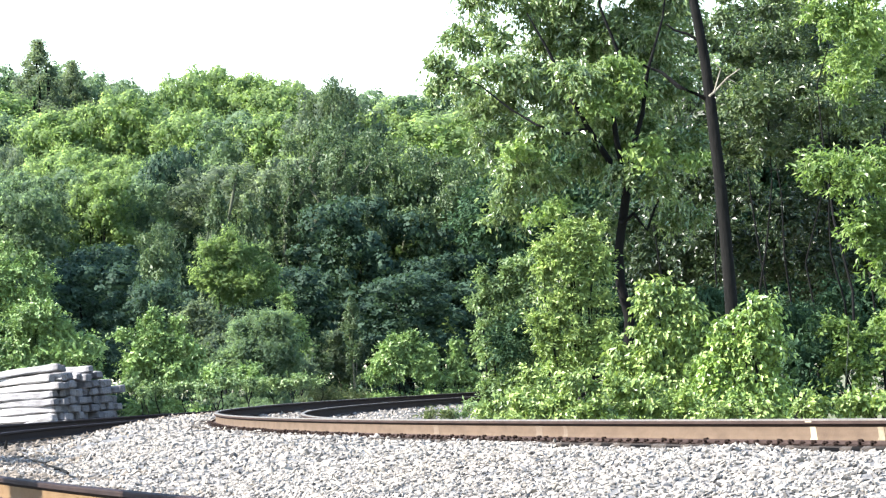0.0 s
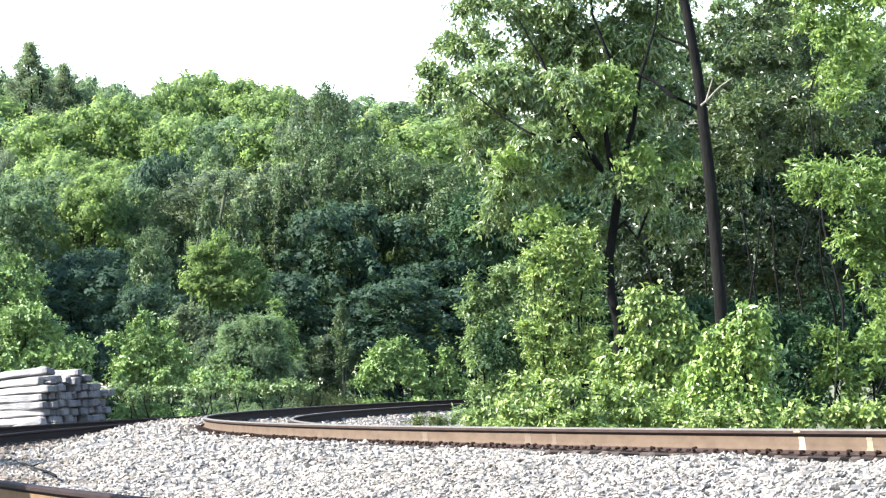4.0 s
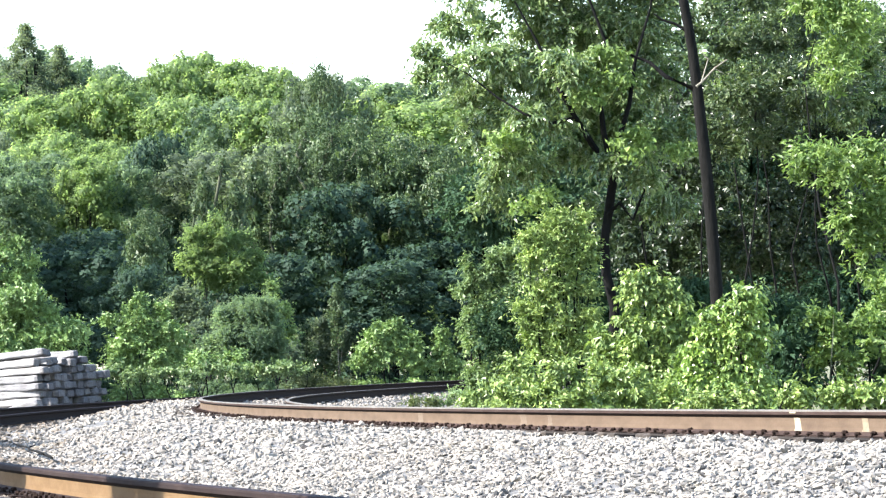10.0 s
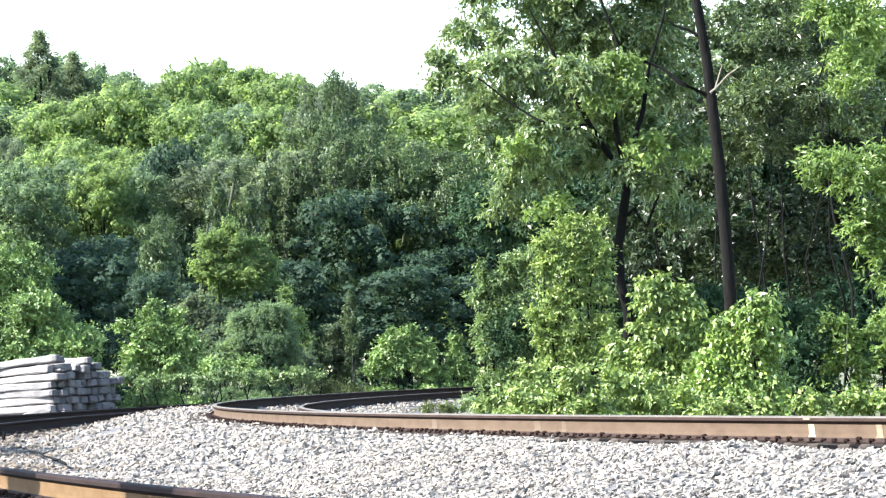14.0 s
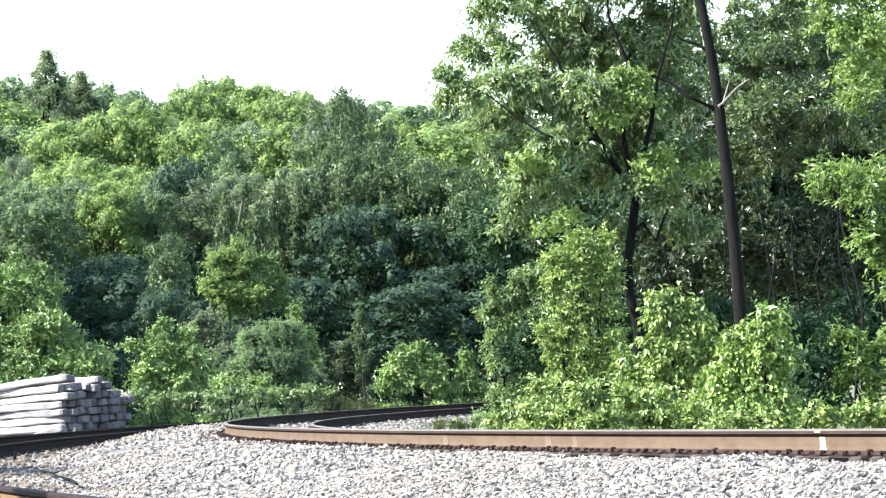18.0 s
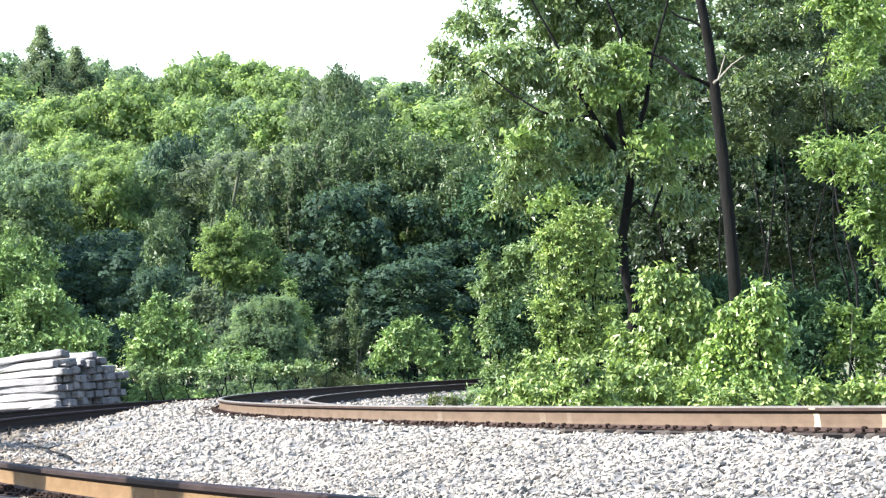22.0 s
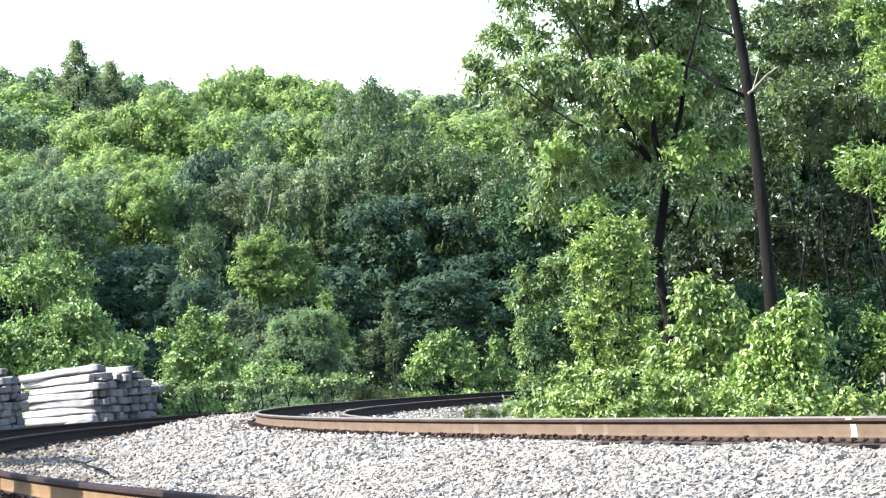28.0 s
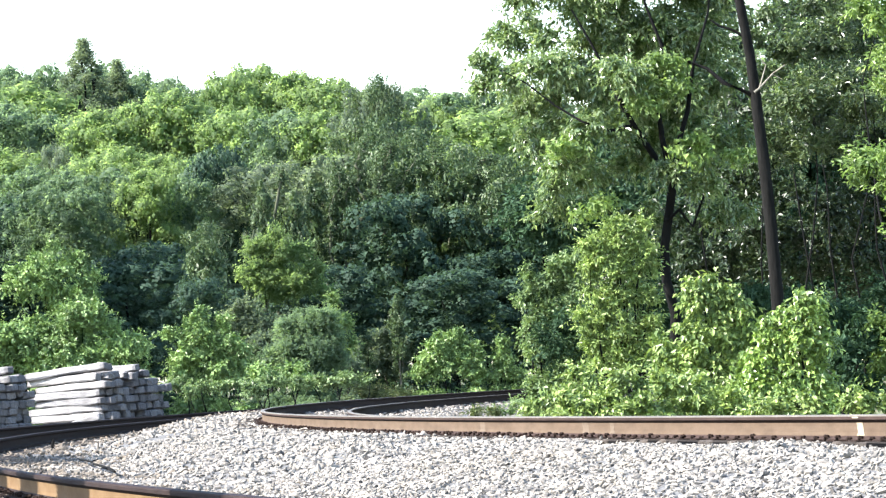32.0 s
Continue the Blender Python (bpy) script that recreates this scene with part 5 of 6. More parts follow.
bush("green bush darkened by shade put into its leaf colour", [(5.22, 61.0, 1.49, 0.30, 0.27, 0.30), (5.35, 61.0, 1.04, 0.30, 0.27, 0.27), (5.46, 61.0, 1.71, 0.25, 0.23, 0.25), (5.03, 61.0, 0.87, 0.27, 0.24, 0.16), (5.26, 61.0, 0.80, 0.30, 0.27, 0.12), (4.82, 61.0, 0.81, 0.25, 0.23, 0.10), (5.19, 61.5, 1.07, 0.15, 0.14, 0.15), (5.34, 61.5, 0.84, 0.11, 0.10, 0.11), (5.14, 61.5, 1.30, 0.14, 0.12, 0.14), (5.33, 61.5, 1.52, 0.12, 0.11, 0.12), (5.43, 61.5, 1.21, 0.12, 0.11, 0.12), (5.56, 61.5, 0.83, 0.11, 0.10, 0.11), (5.87, 61.5, 0.81, 0.14, 0.12, 0.14)], 39, 0.085, LEAF_SHADE_DARK, 60, 0.28, 5, 0.6, under=0.85, core=1.0)
bush("green bush beside the dark bush", [(5.58, 61.0, 1.80, 0.09, 0.08, 0.12), (5.77, 61.0, 1.83, 0.12, 0.11, 0.15), (5.94, 61.0, 1.64, 0.13, 0.12, 0.13), (5.64, 61.0, 1.50, 0.13, 0.12, 0.13), (5.88, 61.0, 1.34, 0.16, 0.15, 0.16), (5.65, 61.0, 1.20, 0.13, 0.12, 0.13), (5.98, 61.0, 1.04, 0.18, 0.16, 0.18), (5.55, 61.0, 1.02, 0.09, 0.08, 0.09), (6.31, 61.0, 1.77, 0.22, 0.20, 0.22), (6.37, 61.0, 1.32, 0.25, 0.23, 0.25), (6.70, 60.9, 1.45, 0.25, 0.23, 0.25), (6.57, 61.0, 0.93, 0.22, 0.20, 0.22)], 26, 0.085, LEAF_LIME, 66, 0.28, 5, 0.6, under=0.85, core=0.6)
bush("tall weeds beside the inner rail", [(1.81, 58.0, 0.97, 0.36, 0.32, 0.20), (2.29, 57.8, 0.90, 0.35, 0.32, 0.18), (2.74, 58.2, 0.85, 0.36, 0.32, 0.16), (3.23, 58.0, 0.88, 0.36, 0.32, 0.20), (3.73, 58.1, 0.81, 0.36, 0.32, 0.17), (1.35, 58.2, 0.99, 0.36, 0.32, 0.19), (1.58, 58.4, 1.17, 0.29, 0.26, 0.22), (1.11, 59.0, 0.89, 0.29, 0.26, 0.12), (2.09, 57.9, 1.11, 0.26, 0.23, 0.26), (2.96, 58.1, 1.07, 0.29, 0.26, 0.24), (2.60, 58.1, 1.02, 0.21, 0.19, 0.29), (1.66, 58.0, 0.85, 0.43, 0.38, 0.14), (2.30, 58.0, 0.78, 0.43, 0.38, 0.14)], 58, 0.078, LEAF_SAPLING, 61, 0.26, 5, 0.5, name="weeds", category="weeds", under=0.85, core=1.0)
bush("low leafy weeds beside the inner rail", [(4.00, 54.0, 0.86, 0.27, 0.24, 0.11), (4.76, 53.9, 0.87, 0.09, 0.08, 0.12), (3.67, 54.0, 0.88, 0.23, 0.20, 0.11), (5.16, 54.0, 0.80, 0.15, 0.13, 0.09), (5.45, 54.0, 0.80, 0.30, 0.27, 0.15), (5.92, 54.0, 0.78, 0.30, 0.27, 0.16), (4.58, 54.0, 0.83, 0.05, 0.05, 0.05), (4.82, 54.0, 0.84, 0.07, 0.06, 0.07), (5.08, 54.0, 0.83, 0.08, 0.07, 0.08), (5.35, 54.0, 0.82, 0.09, 0.08, 0.09), (5.62, 54.0, 0.84, 0.13, 0.12, 0.13)], 52, 0.078, LEAF_SAPLING, 62, 0.26, 5, 0.55, name="weeds", category="weeds", under=0.85, core=1.0)
bush("low shrub over the end of the rails", [(2.17, 104.0, 1.02, 0.51, 0.46, 0.31), (1.33, 100.0, 0.70, 0.27, 0.24, 0.12), (1.81, 99.0, 0.73, 0.49, 0.44, 0.19), (2.47, 101.0, 0.83, 0.62, 0.56, 0.27), (0.98, 96.0, 0.64, 0.26, 0.23, 0.09)], 52, 0.081, LEAF_SHRUB, 63, 0.27, 5, 0.5)
bush("shrubs behind the weeds", [(1.95, 76.0, 1.93, 0.56, 0.50, 0.47), (2.68, 76.0, 1.52, 0.56, 0.50, 0.47), (3.36, 76.0, 2.24, 0.56, 0.50, 0.47), (5.13, 76.0, 2.16, 0.65, 0.59, 0.56), (6.44, 76.0, 2.10, 0.56, 0.50, 0.56), (4.28, 76.0, 1.91, 0.75, 0.67, 0.56), (7.19, 76.0, 2.07, 0.75, 0.67, 0.65)], 58, 0.088, LEAF_SHADE_DARK, 64, 0.29, 5, 0.5, core=1.8, under=0.9)
bush("tuft of dry tan grass beside the far rails", [(-2.72, 142.8, 1.11, 0.46, 0.41, 0.28), (-2.29, 143.2, 0.97, 0.42, 0.38, 0.25), (-1.85, 142.3, 0.89, 0.53, 0.47, 0.24), (-3.08, 143.0, 0.97, 0.35, 0.31, 0.18)], 60, 0.134, GRASS, 71, 0.40, 5, 0.16, name="grass_tuft", category="grass")
bush("pale weeds between the rails", [(0.43, 93.0, 0.64, 0.18, 0.16, 0.08), (0.74, 93.2, 0.65, 0.16, 0.14, 0.09)], 71, 0.09, GRASS, 72, 0.30, 5, 0.3, name="weeds", category="weeds")

# ---- shrubs along the edge of the wood ----
bush("round leafy bush lit from one side behind the tie pile", [(-9.65, 119.9, 3.20, 0.62, 0.56, 0.62), (-10.35, 120.0, 2.79, 0.66, 0.60, 0.66), (-11.04, 120.2, 2.38, 0.74, 0.66, 0.74), (-8.94, 119.9, 2.73, 0.62, 0.56, 0.62), (-8.37, 120.1, 2.48, 0.44, 0.40, 0.44), (-10.29, 119.8, 2.05, 0.74, 0.66, 0.74), (-9.42, 120.0, 2.01, 0.81, 0.73, 0.81), (-8.63, 120.1, 1.83, 0.59, 0.53, 0.59), (-11.59, 119.9, 2.70, 0.74, 0.66, 0.74), (-12.08, 120.1, 2.13, 0.74, 0.66, 0.74), (-9.87, 119.9, 3.51, 0.35, 0.32, 0.35), (-9.43, 120.0, 3.56, 0.27, 0.24, 0.27), (-10.56, 120.1, 3.17, 0.37, 0.33, 0.37), (-12.48, 119.9, 2.59, 0.66, 0.60, 0.66)], 23, 0.1, LEAF_EDGE, 200, 0.32, 5, 0.55, name="shrub", category="shrub", group="shrubs of the wood edge", under=0.9, core=1.2, hollow=0.72, share=0.58, parts=6, skirt=1.2)
bush("pale green sapling with two plumes at the wood edge", [(-11.16, 126.9, 5.07, 0.44, 0.39, 0.56), (-10.80, 127.0, 4.59, 0.59, 0.53, 0.59), (-10.18, 127.1, 4.72, 0.44, 0.39, 0.53), (-11.35, 126.9, 4.30, 0.55, 0.49, 0.55), (-10.04, 127.1, 4.24, 0.44, 0.39, 0.44), (-10.58, 126.9, 3.95, 0.62, 0.56, 0.62), (-10.92, 127.0, 5.41, 0.20, 0.18, 0.28), (-10.23, 127.0, 5.14, 0.20, 0.18, 0.28), (-11.97, 126.9, 4.48, 0.55, 0.49, 0.55)], 39, 0.09, LEAF_EDGE, 201, 0.29, 5, 0.55, name="sapling", category="sapling", group="shrubs of the wood edge", under=0.9, core=1.2)
bush("upright light green bush with pointed tops", [(-6.70, 120.9, 3.08, 0.30, 0.27, 0.39), (-6.80, 121.0, 2.64, 0.42, 0.37, 0.42), (-6.12, 121.1, 2.79, 0.33, 0.29, 0.39), (-7.08, 121.0, 2.28, 0.36, 0.32, 0.36), (-6.37, 121.1, 2.25, 0.52, 0.47, 0.52), (-5.76, 120.9, 2.37, 0.39, 0.35, 0.39), (-7.28, 121.0, 1.84, 0.33, 0.29, 0.33), (-6.69, 121.1, 1.82, 0.48, 0.43, 0.48), (-6.01, 120.9, 1.79, 0.48, 0.43, 0.48), (-5.50, 121.0, 1.76, 0.33, 0.29, 0.33), (-6.64, 121.0, 3.35, 0.15, 0.13, 0.21), (-6.09, 121.0, 3.13, 0.13, 0.12, 0.18), (-7.36, 121.0, 2.81, 0.12, 0.11, 0.12), (-7.56, 121.0, 2.87, 0.09, 0.08, 0.09)], 23, 0.1, LEAF_EDGE, 202, 0.32, 5, 0.55, name="shrub", category="shrub", group="shrubs of the wood edge", under=0.9, core=1.2, hollow=0.72, share=0.58, parts=6, skirt=1.2)
bush("round feathery green shrub with fine leaves", [(-4.21, 123.9, 2.78, 0.58, 0.52, 0.58), (-3.61, 124.0, 2.83, 0.53, 0.48, 0.53), (-4.55, 124.1, 2.26, 0.53, 0.48, 0.53), (-3.86, 123.9, 2.23, 0.64, 0.58, 0.64), (-3.25, 124.1, 2.35, 0.46, 0.41, 0.46), (-4.26, 123.9, 1.79, 0.53, 0.48, 0.53), (-3.50, 124.0, 1.76, 0.53, 0.48, 0.53), (-3.90, 124.1, 3.22, 0.30, 0.27, 0.30)], 58, 0.07, LEAF_FOREST, 203, 0.22, 5, 0.55, name="shrub", category="shrub", group="shrubs of the wood edge", under=0.9, core=1.2, hollow=0.72, share=0.58, parts=6, skirt=1.2)
bush("light green plume of leaves behind the feathery shrub", [(-3.32, 129.0, 3.69, 0.19, 0.17, 0.29), (-3.26, 129.0, 3.26, 0.32, 0.29, 0.32), (-3.01, 129.1, 2.86, 0.32, 0.29, 0.32), (-3.47, 129.0, 3.03, 0.29, 0.26, 0.29), (-2.90, 129.0, 2.38, 0.32, 0.29, 0.32)], 39, 0.09, LEAF_FOREST_LIGHT, 204, 0.29, 5, 0.55, name="sapling", category="sapling", group="shrubs of the wood edge", under=0.9, core=1.2, skirt=1.0)
bush("low light green shrub beside the far rails", [(-5.00, 117.9, 1.66, 0.26, 0.23, 0.26), (-4.64, 118.0, 1.55, 0.20, 0.18, 0.20), (-4.09, 118.1, 1.62, 0.29, 0.26, 0.29), (-3.78, 118.0, 1.46, 0.20, 0.18, 0.20)], 58, 0.09, LEAF_EDGE, 205, 0.29, 5, 0.55, name="shrub", category="shrub", group="shrubs of the wood edge", under=0.9, core=1.2, hollow=0.72, share=0.58, parts=6)
bush("slender pale grey-green sapling", [(-1.99, 157.2, 3.73, 0.17, 0.16, 0.28), (-2.02, 157.2, 3.31, 0.25, 0.23, 0.31), (-2.08, 157.3, 2.89, 0.28, 0.24, 0.31), (-2.28, 157.2, 2.55, 0.23, 0.20, 0.23)], 30, 0.101, LEAF_VINE, 206, 0.29, 5, 0.55, name="sapling", category="sapling", group="shrubs of the wood edge", under=0.9, core=1.2)
bush("slender pale grey-green sapling", [(-2.81, 150.0, 2.70, 0.17, 0.14, 0.25), (-2.87, 150.0, 2.20, 0.22, 0.20, 0.30), (-2.72, 150.0, 1.74, 0.22, 0.20, 0.22), (-3.14, 150.0, 1.62, 0.25, 0.23, 0.25)], 30, 0.101, LEAF_VINE, 207, 0.29, 5, 0.55, name="sapling", category="sapling", group="shrubs of the wood edge", under=0.9, core=1.2)
bush("bright green domed shrub near the far rails", [(-0.50, 145.1, 2.39, 0.36, 0.32, 0.43), (0.04, 145.2, 2.50, 0.40, 0.35, 0.47), (0.50, 145.3, 2.21, 0.36, 0.32, 0.43), (-0.79, 145.2, 1.86, 0.44, 0.40, 0.44), (-0.17, 145.3, 1.84, 0.54, 0.48, 0.54), (0.54, 145.1, 1.72, 0.44, 0.40, 0.44), (-0.41, 145.2, 2.70, 0.16, 0.14, 0.22), (0.10, 145.2, 2.75, 0.16, 0.14, 0.22), (-1.08, 145.2, 1.51, 0.29, 0.25, 0.29), (0.76, 145.2, 1.35, 0.32, 0.29, 0.32)], 26, 0.106, LEAF_EDGE, 208, 0.30, 5, 0.55, name="shrub", category="shrub", group="shrubs of the wood edge", under=0.9, core=1.2, hollow=0.72, share=0.58, parts=6, skirt=1.0)
bush("small bright green shrub near the far rails", [(1.54, 145.2, 2.15, 0.25, 0.23, 0.32), (1.61, 145.2, 1.72, 0.32, 0.29, 0.32), (1.86, 145.3, 1.38, 0.32, 0.29, 0.32), (1.32, 145.2, 1.37, 0.25, 0.23, 0.25), (1.46, 145.2, 2.43, 0.12, 0.11, 0.18)], 44, 0.101, LEAF_EDGE, 209, 0.29, 5, 0.55, name="shrub", category="shrub", group="shrubs of the wood edge", under=0.9, core=1.2, hollow=0.72, share=0.58, parts=6, skirt=1.0)
bush("thin light green sapling under the wood", [(1.34, 158.3, 3.47, 0.25, 0.23, 0.38), (1.61, 158.4, 2.87, 0.35, 0.31, 0.35), (1.10, 158.5, 2.61, 0.31, 0.28, 0.31)], 30, 0.101, LEAF_FOREST_LIGHT, 210, 0.29, 5, 0.55, name="sapling", category="sapling", group="shrubs of the wood edge", under=0.9, core=1.2)
bush("low dark shrub under the wood", [(-2.78, 152.3, 2.35, 0.47, 0.42, 0.47), (-2.23, 152.4, 2.04, 0.53, 0.47, 0.53), (-1.67, 152.5, 2.21, 0.47, 0.42, 0.47), (-3.18, 152.4, 1.80, 0.44, 0.41, 0.44), (-1.87, 152.4, 1.66, 0.41, 0.37, 0.41), (-2.48, 152.3, 2.81, 0.37, 0.34, 0.37)], 26, 0.101, LEAF_FOREST_DULL, 211, 0.29, 5, 0.55, name="shrub", category="shrub", group="shrubs of the wood edge", under=0.9, core=1.2, hollow=0.72, share=0.58, parts=6, skirt=1.0)
bush("low dark shrub under the wood", [(-5.31, 127.9, 2.47, 0.39, 0.35, 0.39), (-5.41, 128.0, 2.01, 0.35, 0.31, 0.35), (-2.90, 128.1, 1.90, 0.35, 0.31, 0.35), (-2.99, 128.0, 1.59, 0.28, 0.25, 0.28)], 34, 0.09, LEAF_FOREST_DULL, 212, 0.29, 5, 0.55, name="shrub", category="shrub", group="shrubs of the wood edge", under=0.9, core=1.2, hollow=0.72, share=0.58, parts=6, skirt=1.0)
bush("low dark shrub under the wood", [(-5.87, 133.9, 2.87, 0.43, 0.38, 0.43), (-5.98, 134.0, 2.38, 0.46, 0.41, 0.46), (-5.54, 134.1, 3.19, 0.40, 0.36, 0.40), (-6.09, 134.0, 3.54, 0.36, 0.33, 0.36), (-5.40, 134.1, 2.52, 0.46, 0.41, 0.46), (-5.91, 133.9, 1.89, 0.46, 0.41, 0.46), (-6.52, 134.0, 3.23, 0.36, 0.33, 0.36), (-5.05, 134.1, 3.00, 0.36, 0.33, 0.36)], 34, 0.09, LEAF_FOREST_DULL, 231, 0.29, 5, 0.55, name="shrub", category="shrub", group="shrubs of the wood edge", under=0.9, core=1.2, hollow=0.72, share=0.58, parts=6, skirt=1.0)
bush("low dark shrub under the wood", [(2.20, 160.7, 2.38, 0.47, 0.43, 0.47), (2.81, 160.8, 2.55, 0.52, 0.47, 0.52), (2.47, 160.9, 1.78, 0.48, 0.43, 0.48), (3.07, 160.7, 1.84, 0.52, 0.46, 0.52), (1.98, 160.8, 1.69, 0.40, 0.36, 0.40), (3.38, 160.7, 2.32, 0.47, 0.43, 0.47), (3.55, 160.8, 1.53, 0.47, 0.43, 0.47)], 26, 0.101, LEAF_FOREST_DULL, 232, 0.29, 5, 0.55, name="shrub", category="shrub", group="shrubs of the wood edge", under=0.9, core=1.2, hollow=0.72, share=0.58, parts=6, skirt=1.0)
bush("low dull green weeds along the far ballast", [(-7.66, 116.5, 1.52, 0.19, 0.18, 0.19), (-7.20, 116.5, 1.53, 0.21, 0.19, 0.11), (-6.90, 116.6, 1.50, 0.24, 0.21, 0.25), (-6.71, 116.5, 1.46, 0.17, 0.16, 0.14), (-6.37, 116.5, 1.46, 0.12, 0.10, 0.08), (-5.91, 116.4, 1.44, 0.21, 0.19, 0.21), (-5.73, 116.5, 1.44, 0.19, 0.17, 0.10), (-5.29, 116.5, 1.44, 0.14, 0.13, 0.15), (-4.84, 116.5, 1.50, 0.15, 0.14, 0.12), (-4.46, 116.5, 1.49, 0.14, 0.13, 0.13), (-3.99, 116.4, 1.43, 0.23, 0.21, 0.16), (-3.79, 116.5, 1.41, 0.13, 0.12, 0.09), (-3.44, 116.5, 1.45, 0.11, 0.10, 0.08), (-3.19, 116.5, 1.43, 0.22, 0.20, 0.15), (-2.88, 116.5, 1.39, 0.21, 0.18, 0.22), (-2.73, 116.4, 1.46, 0.21, 0.19, 0.11), (-2.32, 116.5, 1.43, 0.16, 0.15, 0.08), (-5.10, 116.0, 1.30, 0.20, 0.18, 0.20), (-4.93, 116.0, 1.35, 0.17, 0.15, 0.17), (-5.22, 116.0, 1.24, 0.17, 0.15, 0.17), (-6.71, 116.0, 1.31, 0.17, 0.15, 0.17)], 42, 0.08, LEAF_SHRUB, 213, 0.26, 5, 0.55, name="weeds", category="weeds", group="shrubs of the wood edge", under=0.9, core=1.2, hollow=0.72, share=0.58, parts=6)
bush("sunlit olive-green tree at the wood edge", [(-6.18, 149.9, 5.62, 0.60, 0.53, 0.60), (-5.53, 150.0, 5.96, 0.60, 0.53, 0.60), (-4.81, 150.1, 5.57, 0.55, 0.49, 0.55), (-6.49, 149.9, 4.90, 0.60, 0.53, 0.60), (-5.76, 150.1, 4.87, 0.72, 0.64, 0.72), (-5.02, 149.9, 4.83, 0.63, 0.57, 0.63), (-5.43, 150.0, 4.11, 0.63, 0.57, 0.63), (-4.49, 150.1, 4.44, 0.55, 0.49, 0.55), (-4.56, 150.0, 5.00, 0.47, 0.41, 0.47)], 33, 0.1, LEAF_FOREST_LIGHT, 214, 0.32, 5, 0.55, name="tree", category="tree", group="shrubs of the wood edge", under=0.9, core=1.2)


def pale_stem():
    rng = random.Random(6)
    line = ((5.70, 60.20, 0.99), (5.73, 60.20, 1.27), (5.76, 60.20, 1.56), (5.78, 60.20, 1.84))
    foot = Vector((line[0][0], line[0][1], 0.4))
    ob = thing("dead_sapling", Matrix.Translation(foot), "thin pale dead sapling with one twig in the thicket", "sapling")
    v, f = tube([Vector((0, 0, -0.05))] + [Vector(p) - foot for p in line], [0.010, 0.009, 0.008, 0.007, 0.004], 6, rng, 0.1)
    child("stalk", raw_mesh("stalk", v, f, BARK_VINE, True), ob)
    v, f = tube([Vector(p) - foot for p in ((5.72, 60.20, 1.16), (5.80, 60.20, 1.22), (5.88, 60.20, 1.25))], [0.007, 0.006, 0.003], 5)
    child("twig", raw_mesh("twig", v, f, BARK_VINE, True), ob)


pale_stem()


# ---- unseen tree added beside the outer track, west of the view, to shade its rail ----
def shade_tree():
    rng = random.Random(15)
    base = Vector((-8.2, 24.0, 0.36))
    tree = thing("trackside_tree", Matrix.Translation(base), "unseen leafy tree added beside the outer track to shade its rail", "tree")
    v, f = tube(bend((0, 0, -0.1), (0.6, 0.3, 4.6), 8, 0.05, rng), [0.1, 0.095, 0.09, 0.08, 0.07, 0.06, 0.05, 0.035, 0.02], 8, rng, 0.06)
    child("trunk", raw_mesh("trunk", v, f, BARK, True), tree)
    lobes = []
    # Each bough sits sunward of a rail stretch that needs a shadow.
    for y, size, reach in ((38.4, 1.0, 5.2), (35.3, 0.95, 5.4), (31.5, 0.65, 5.0), (32.5, 0.65, 5.3), (25.6, 0.55, 5.0), (26.5, 0.6, 5.2), (21.0, 0.4, 5.0), (20.3, 0.4, 5.2)):
        p = on_arc(B_CENTRE, B_R, y, B_TOP) + SUN_FROM * reach - base
        lobes.append((p.x, p.y, p.z, size, size, size * 0.8))
        v, f = tube(bend((0.5, 0.25, 3.0), p, 7, 0.06, rng), [0.04, 0.036, 0.03, 0.026, 0.02, 0.016, 0.012, 0.008], 6)
        child("limb", raw_mesh("limb", v, f, BARK, True), tree)
    child("crown", foliage("crown", lobes, 480, 0.09, LEAF_SHRUB, 91, 0.07, 9, 0.0, 0.2, 0.6, 0.3, 5.0, 1.8), tree)


shade_tree()


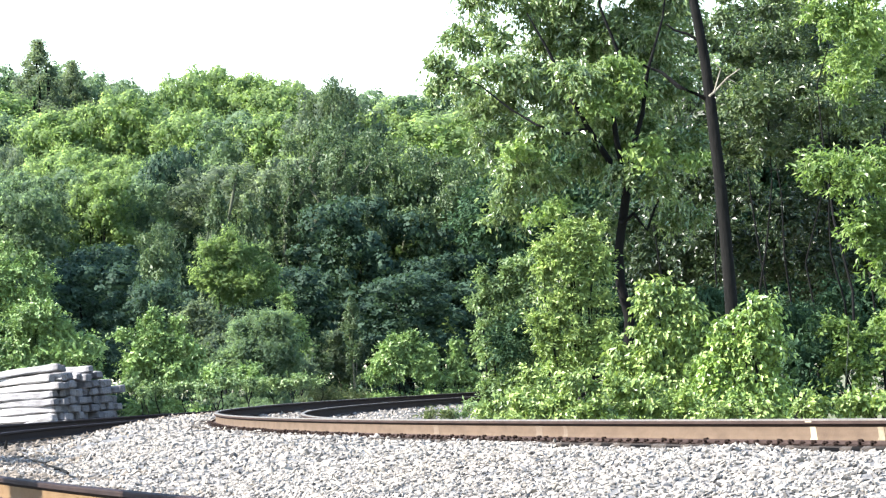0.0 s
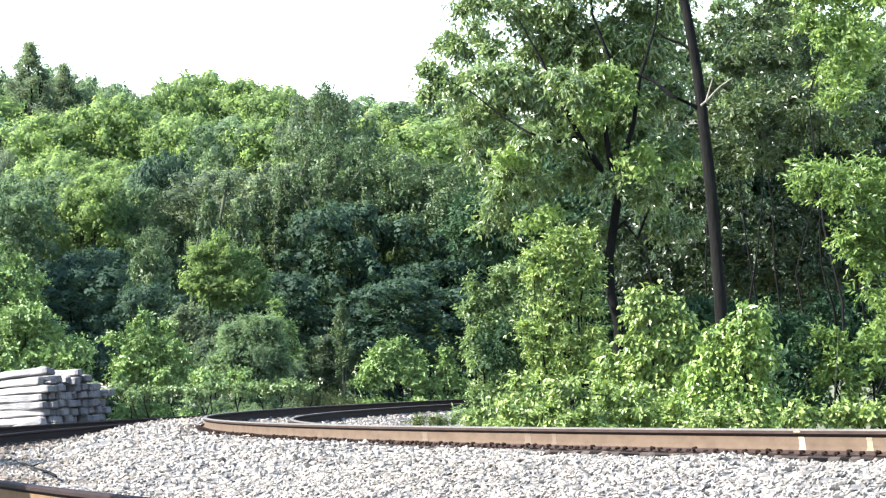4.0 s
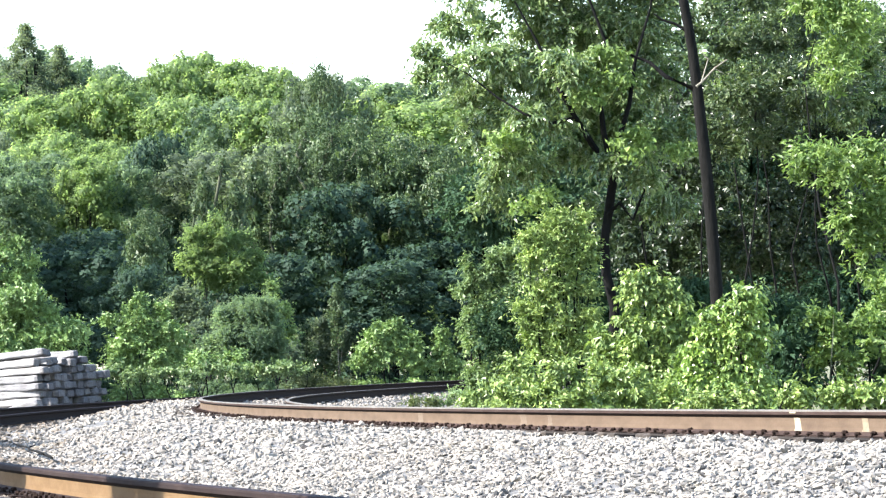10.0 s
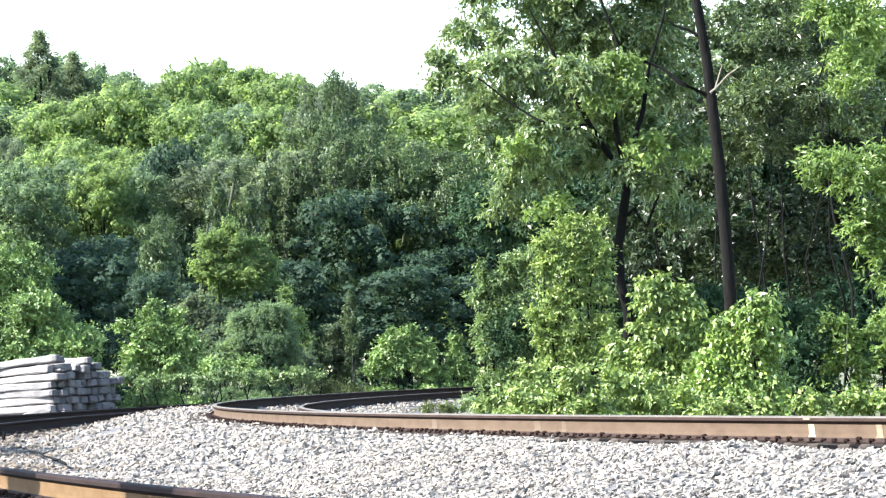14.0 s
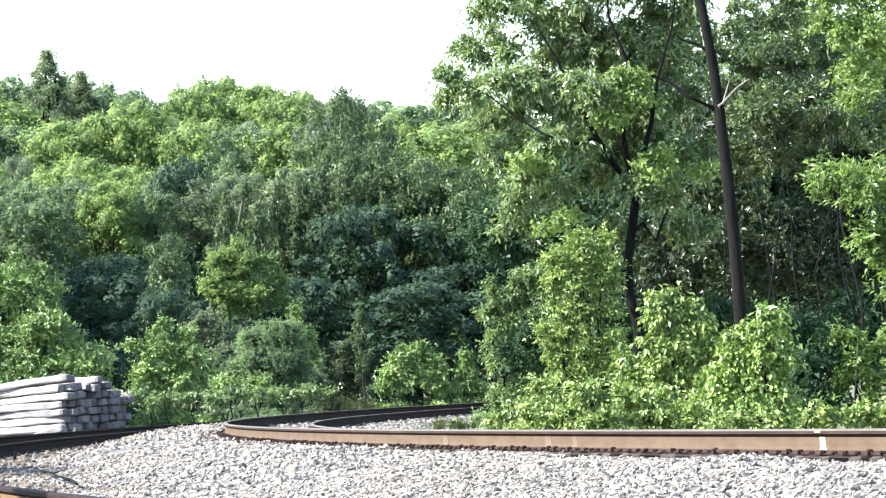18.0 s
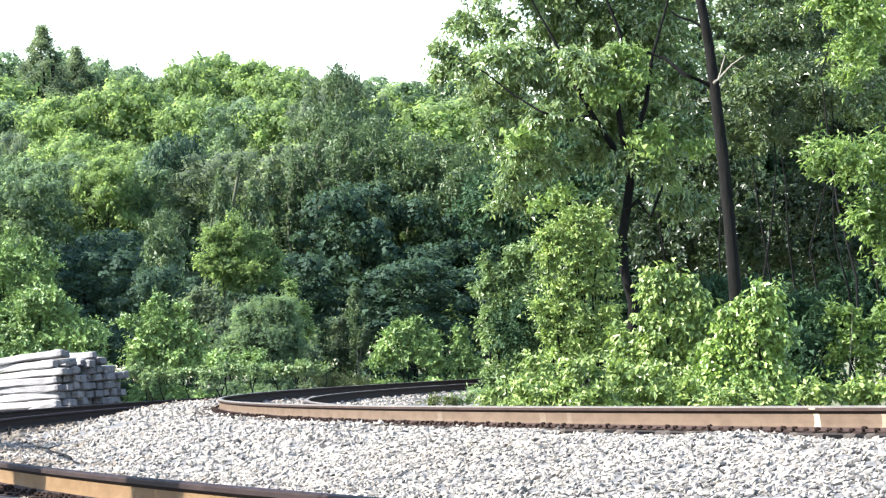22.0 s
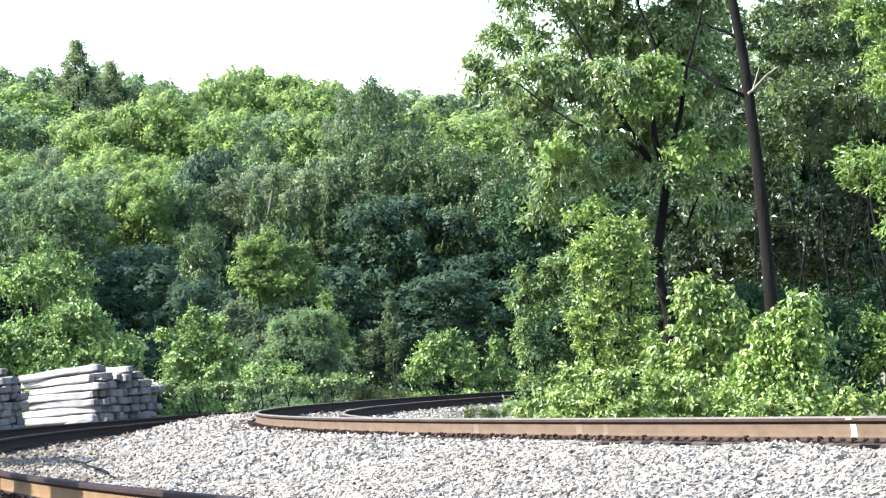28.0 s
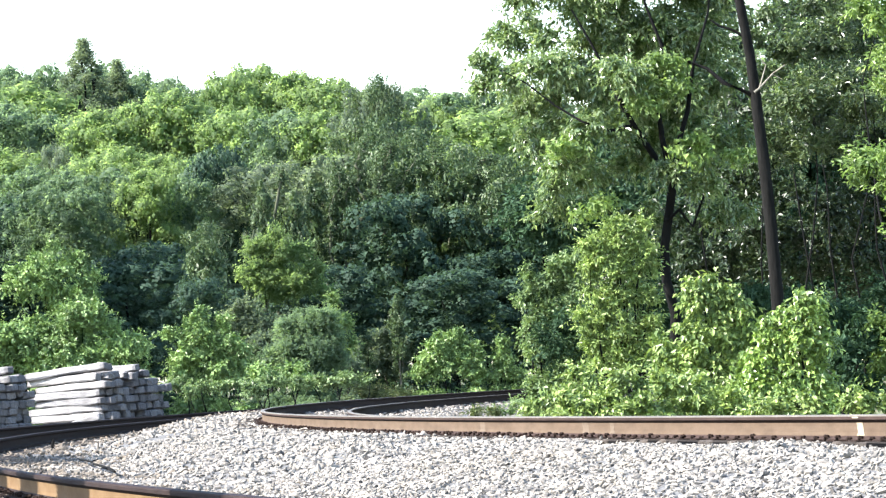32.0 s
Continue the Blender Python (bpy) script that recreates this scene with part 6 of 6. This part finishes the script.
# Out-of-view sapling, added only for the shadow streak on the ballast.
def trackside_sapling():
    rng = random.Random(16)
    base = Vector((-9.65, 57.9, 0.36))
    tree = thing("trackside_sapling", Matrix.Translation(base), "unseen sapling added beside the outer track to shadow the ballast", "tree")
    v, f = tube(bend((0, 0, -0.1), (0.5, 0, 3.9), 7, 0.05, rng), [0.06, 0.055, 0.05, 0.044, 0.037, 0.03, 0.022, 0.012], 7, rng, 0.06)
    child("trunk", raw_mesh("trunk", v, f, BARK, True), tree)
    lobes = [(0.5 + dx, dy, z, s, s, s * 0.8) for dx, dy, z, s in ((0.1, 0, 3.9, 0.5), (0.2, -1.4, 3.5, 0.45), (-0.1, 1.5, 3.7, 0.5), (0.2, 0.7, 3.4, 0.4), (0, -0.7, 3.9, 0.4), (0.1, 2.4, 3.5, 0.36), (0.0, 3.3, 3.4, 0.3), (0.1, -2.2, 3.3, 0.42), (0.2, -3.2, 3.4, 0.4), (-0.3, 4.2, 3.5, 0.35), (-0.2, 0.2, 3.6, 0.4))]
    for l in lobes:
        v, f = tube(bend((0.3, 0, 2.4), l[:3], 5, 0.05, rng), [0.022, 0.02, 0.016, 0.012, 0.008, 0.005], 5)
        child("limb", raw_mesh("limb", v, f, BARK, True), tree)
    child("crown", foliage("crown", lobes, 1300, 0.12, LEAF_SHRUB, 92, 0.1, 9, 0.0, 0.15, 0.6, 0.3, 8.0, 1.8), tree)


trackside_sapling()

# ---- small things on the ballast ----
def fallen_stick():
    rng = random.Random(4)
    x0, x1, y0, y1 = -4.86, -3.46, 58.39, 46.30
    z0, z1 = float(bed_height(np.array(x0), np.array(y0))) + 0.085, float(bed_height(np.array(x1), np.array(y1))) + 0.075
    ob = thing("fallen_stick", pose(x0, y0, z0), "dead brown stick lying on the ballast", "stick")
    pts = bend((0, 0, 0), (x1 - x0, y1 - y0, z1 - z0), 8, 0.02, rng)
    v, f = tube(pts, [0.005, 0.008, 0.011, 0.012, 0.013, 0.014, 0.018, 0.02, 0.012], 7, rng, 0.15)
    child("shaft", raw_mesh("shaft", v, f, BARK, True), ob)
    for k, d in ((3, (0.06, 0.3, 0.02)), (6, (-0.05, -0.35, 0.01))):
        v, f = tube([pts[k], pts[k] + Vector(d) * 0.6, pts[k] + Vector(d)], [0.011, 0.008, 0.004], 5)
        child("twig", raw_mesh("twig", v, f, BARK, True), ob)


fallen_stick()


def marker_stub():
    x, y = -6.18, 69.95
    z = float(bed_height(np.array(x), np.array(y)))
    bm = bmesh.new()
    bmesh.ops.create_cone(bm, cap_ends=True, segments=7, radius1=0.032, radius2=0.02, depth=0.2, matrix=Matrix.Translation((0, 0, 0.05)))
    for vert in bm.verts:
        if vert.co.z > 0.1:
            vert.co += Vector((0.02, 0, 0.02 * math.sin(vert.co.x * 200)))
    ob = new("stub", mesh_of("stub", bm, BARK))
    ob.matrix_basis = pose(x, y, z, 4, 6, 0)
    tagged(ob, "short dark broken stub standing in the ballast", "stub")


marker_stub()


def motions():
    """Nothing moves here but the camera."""


motions()
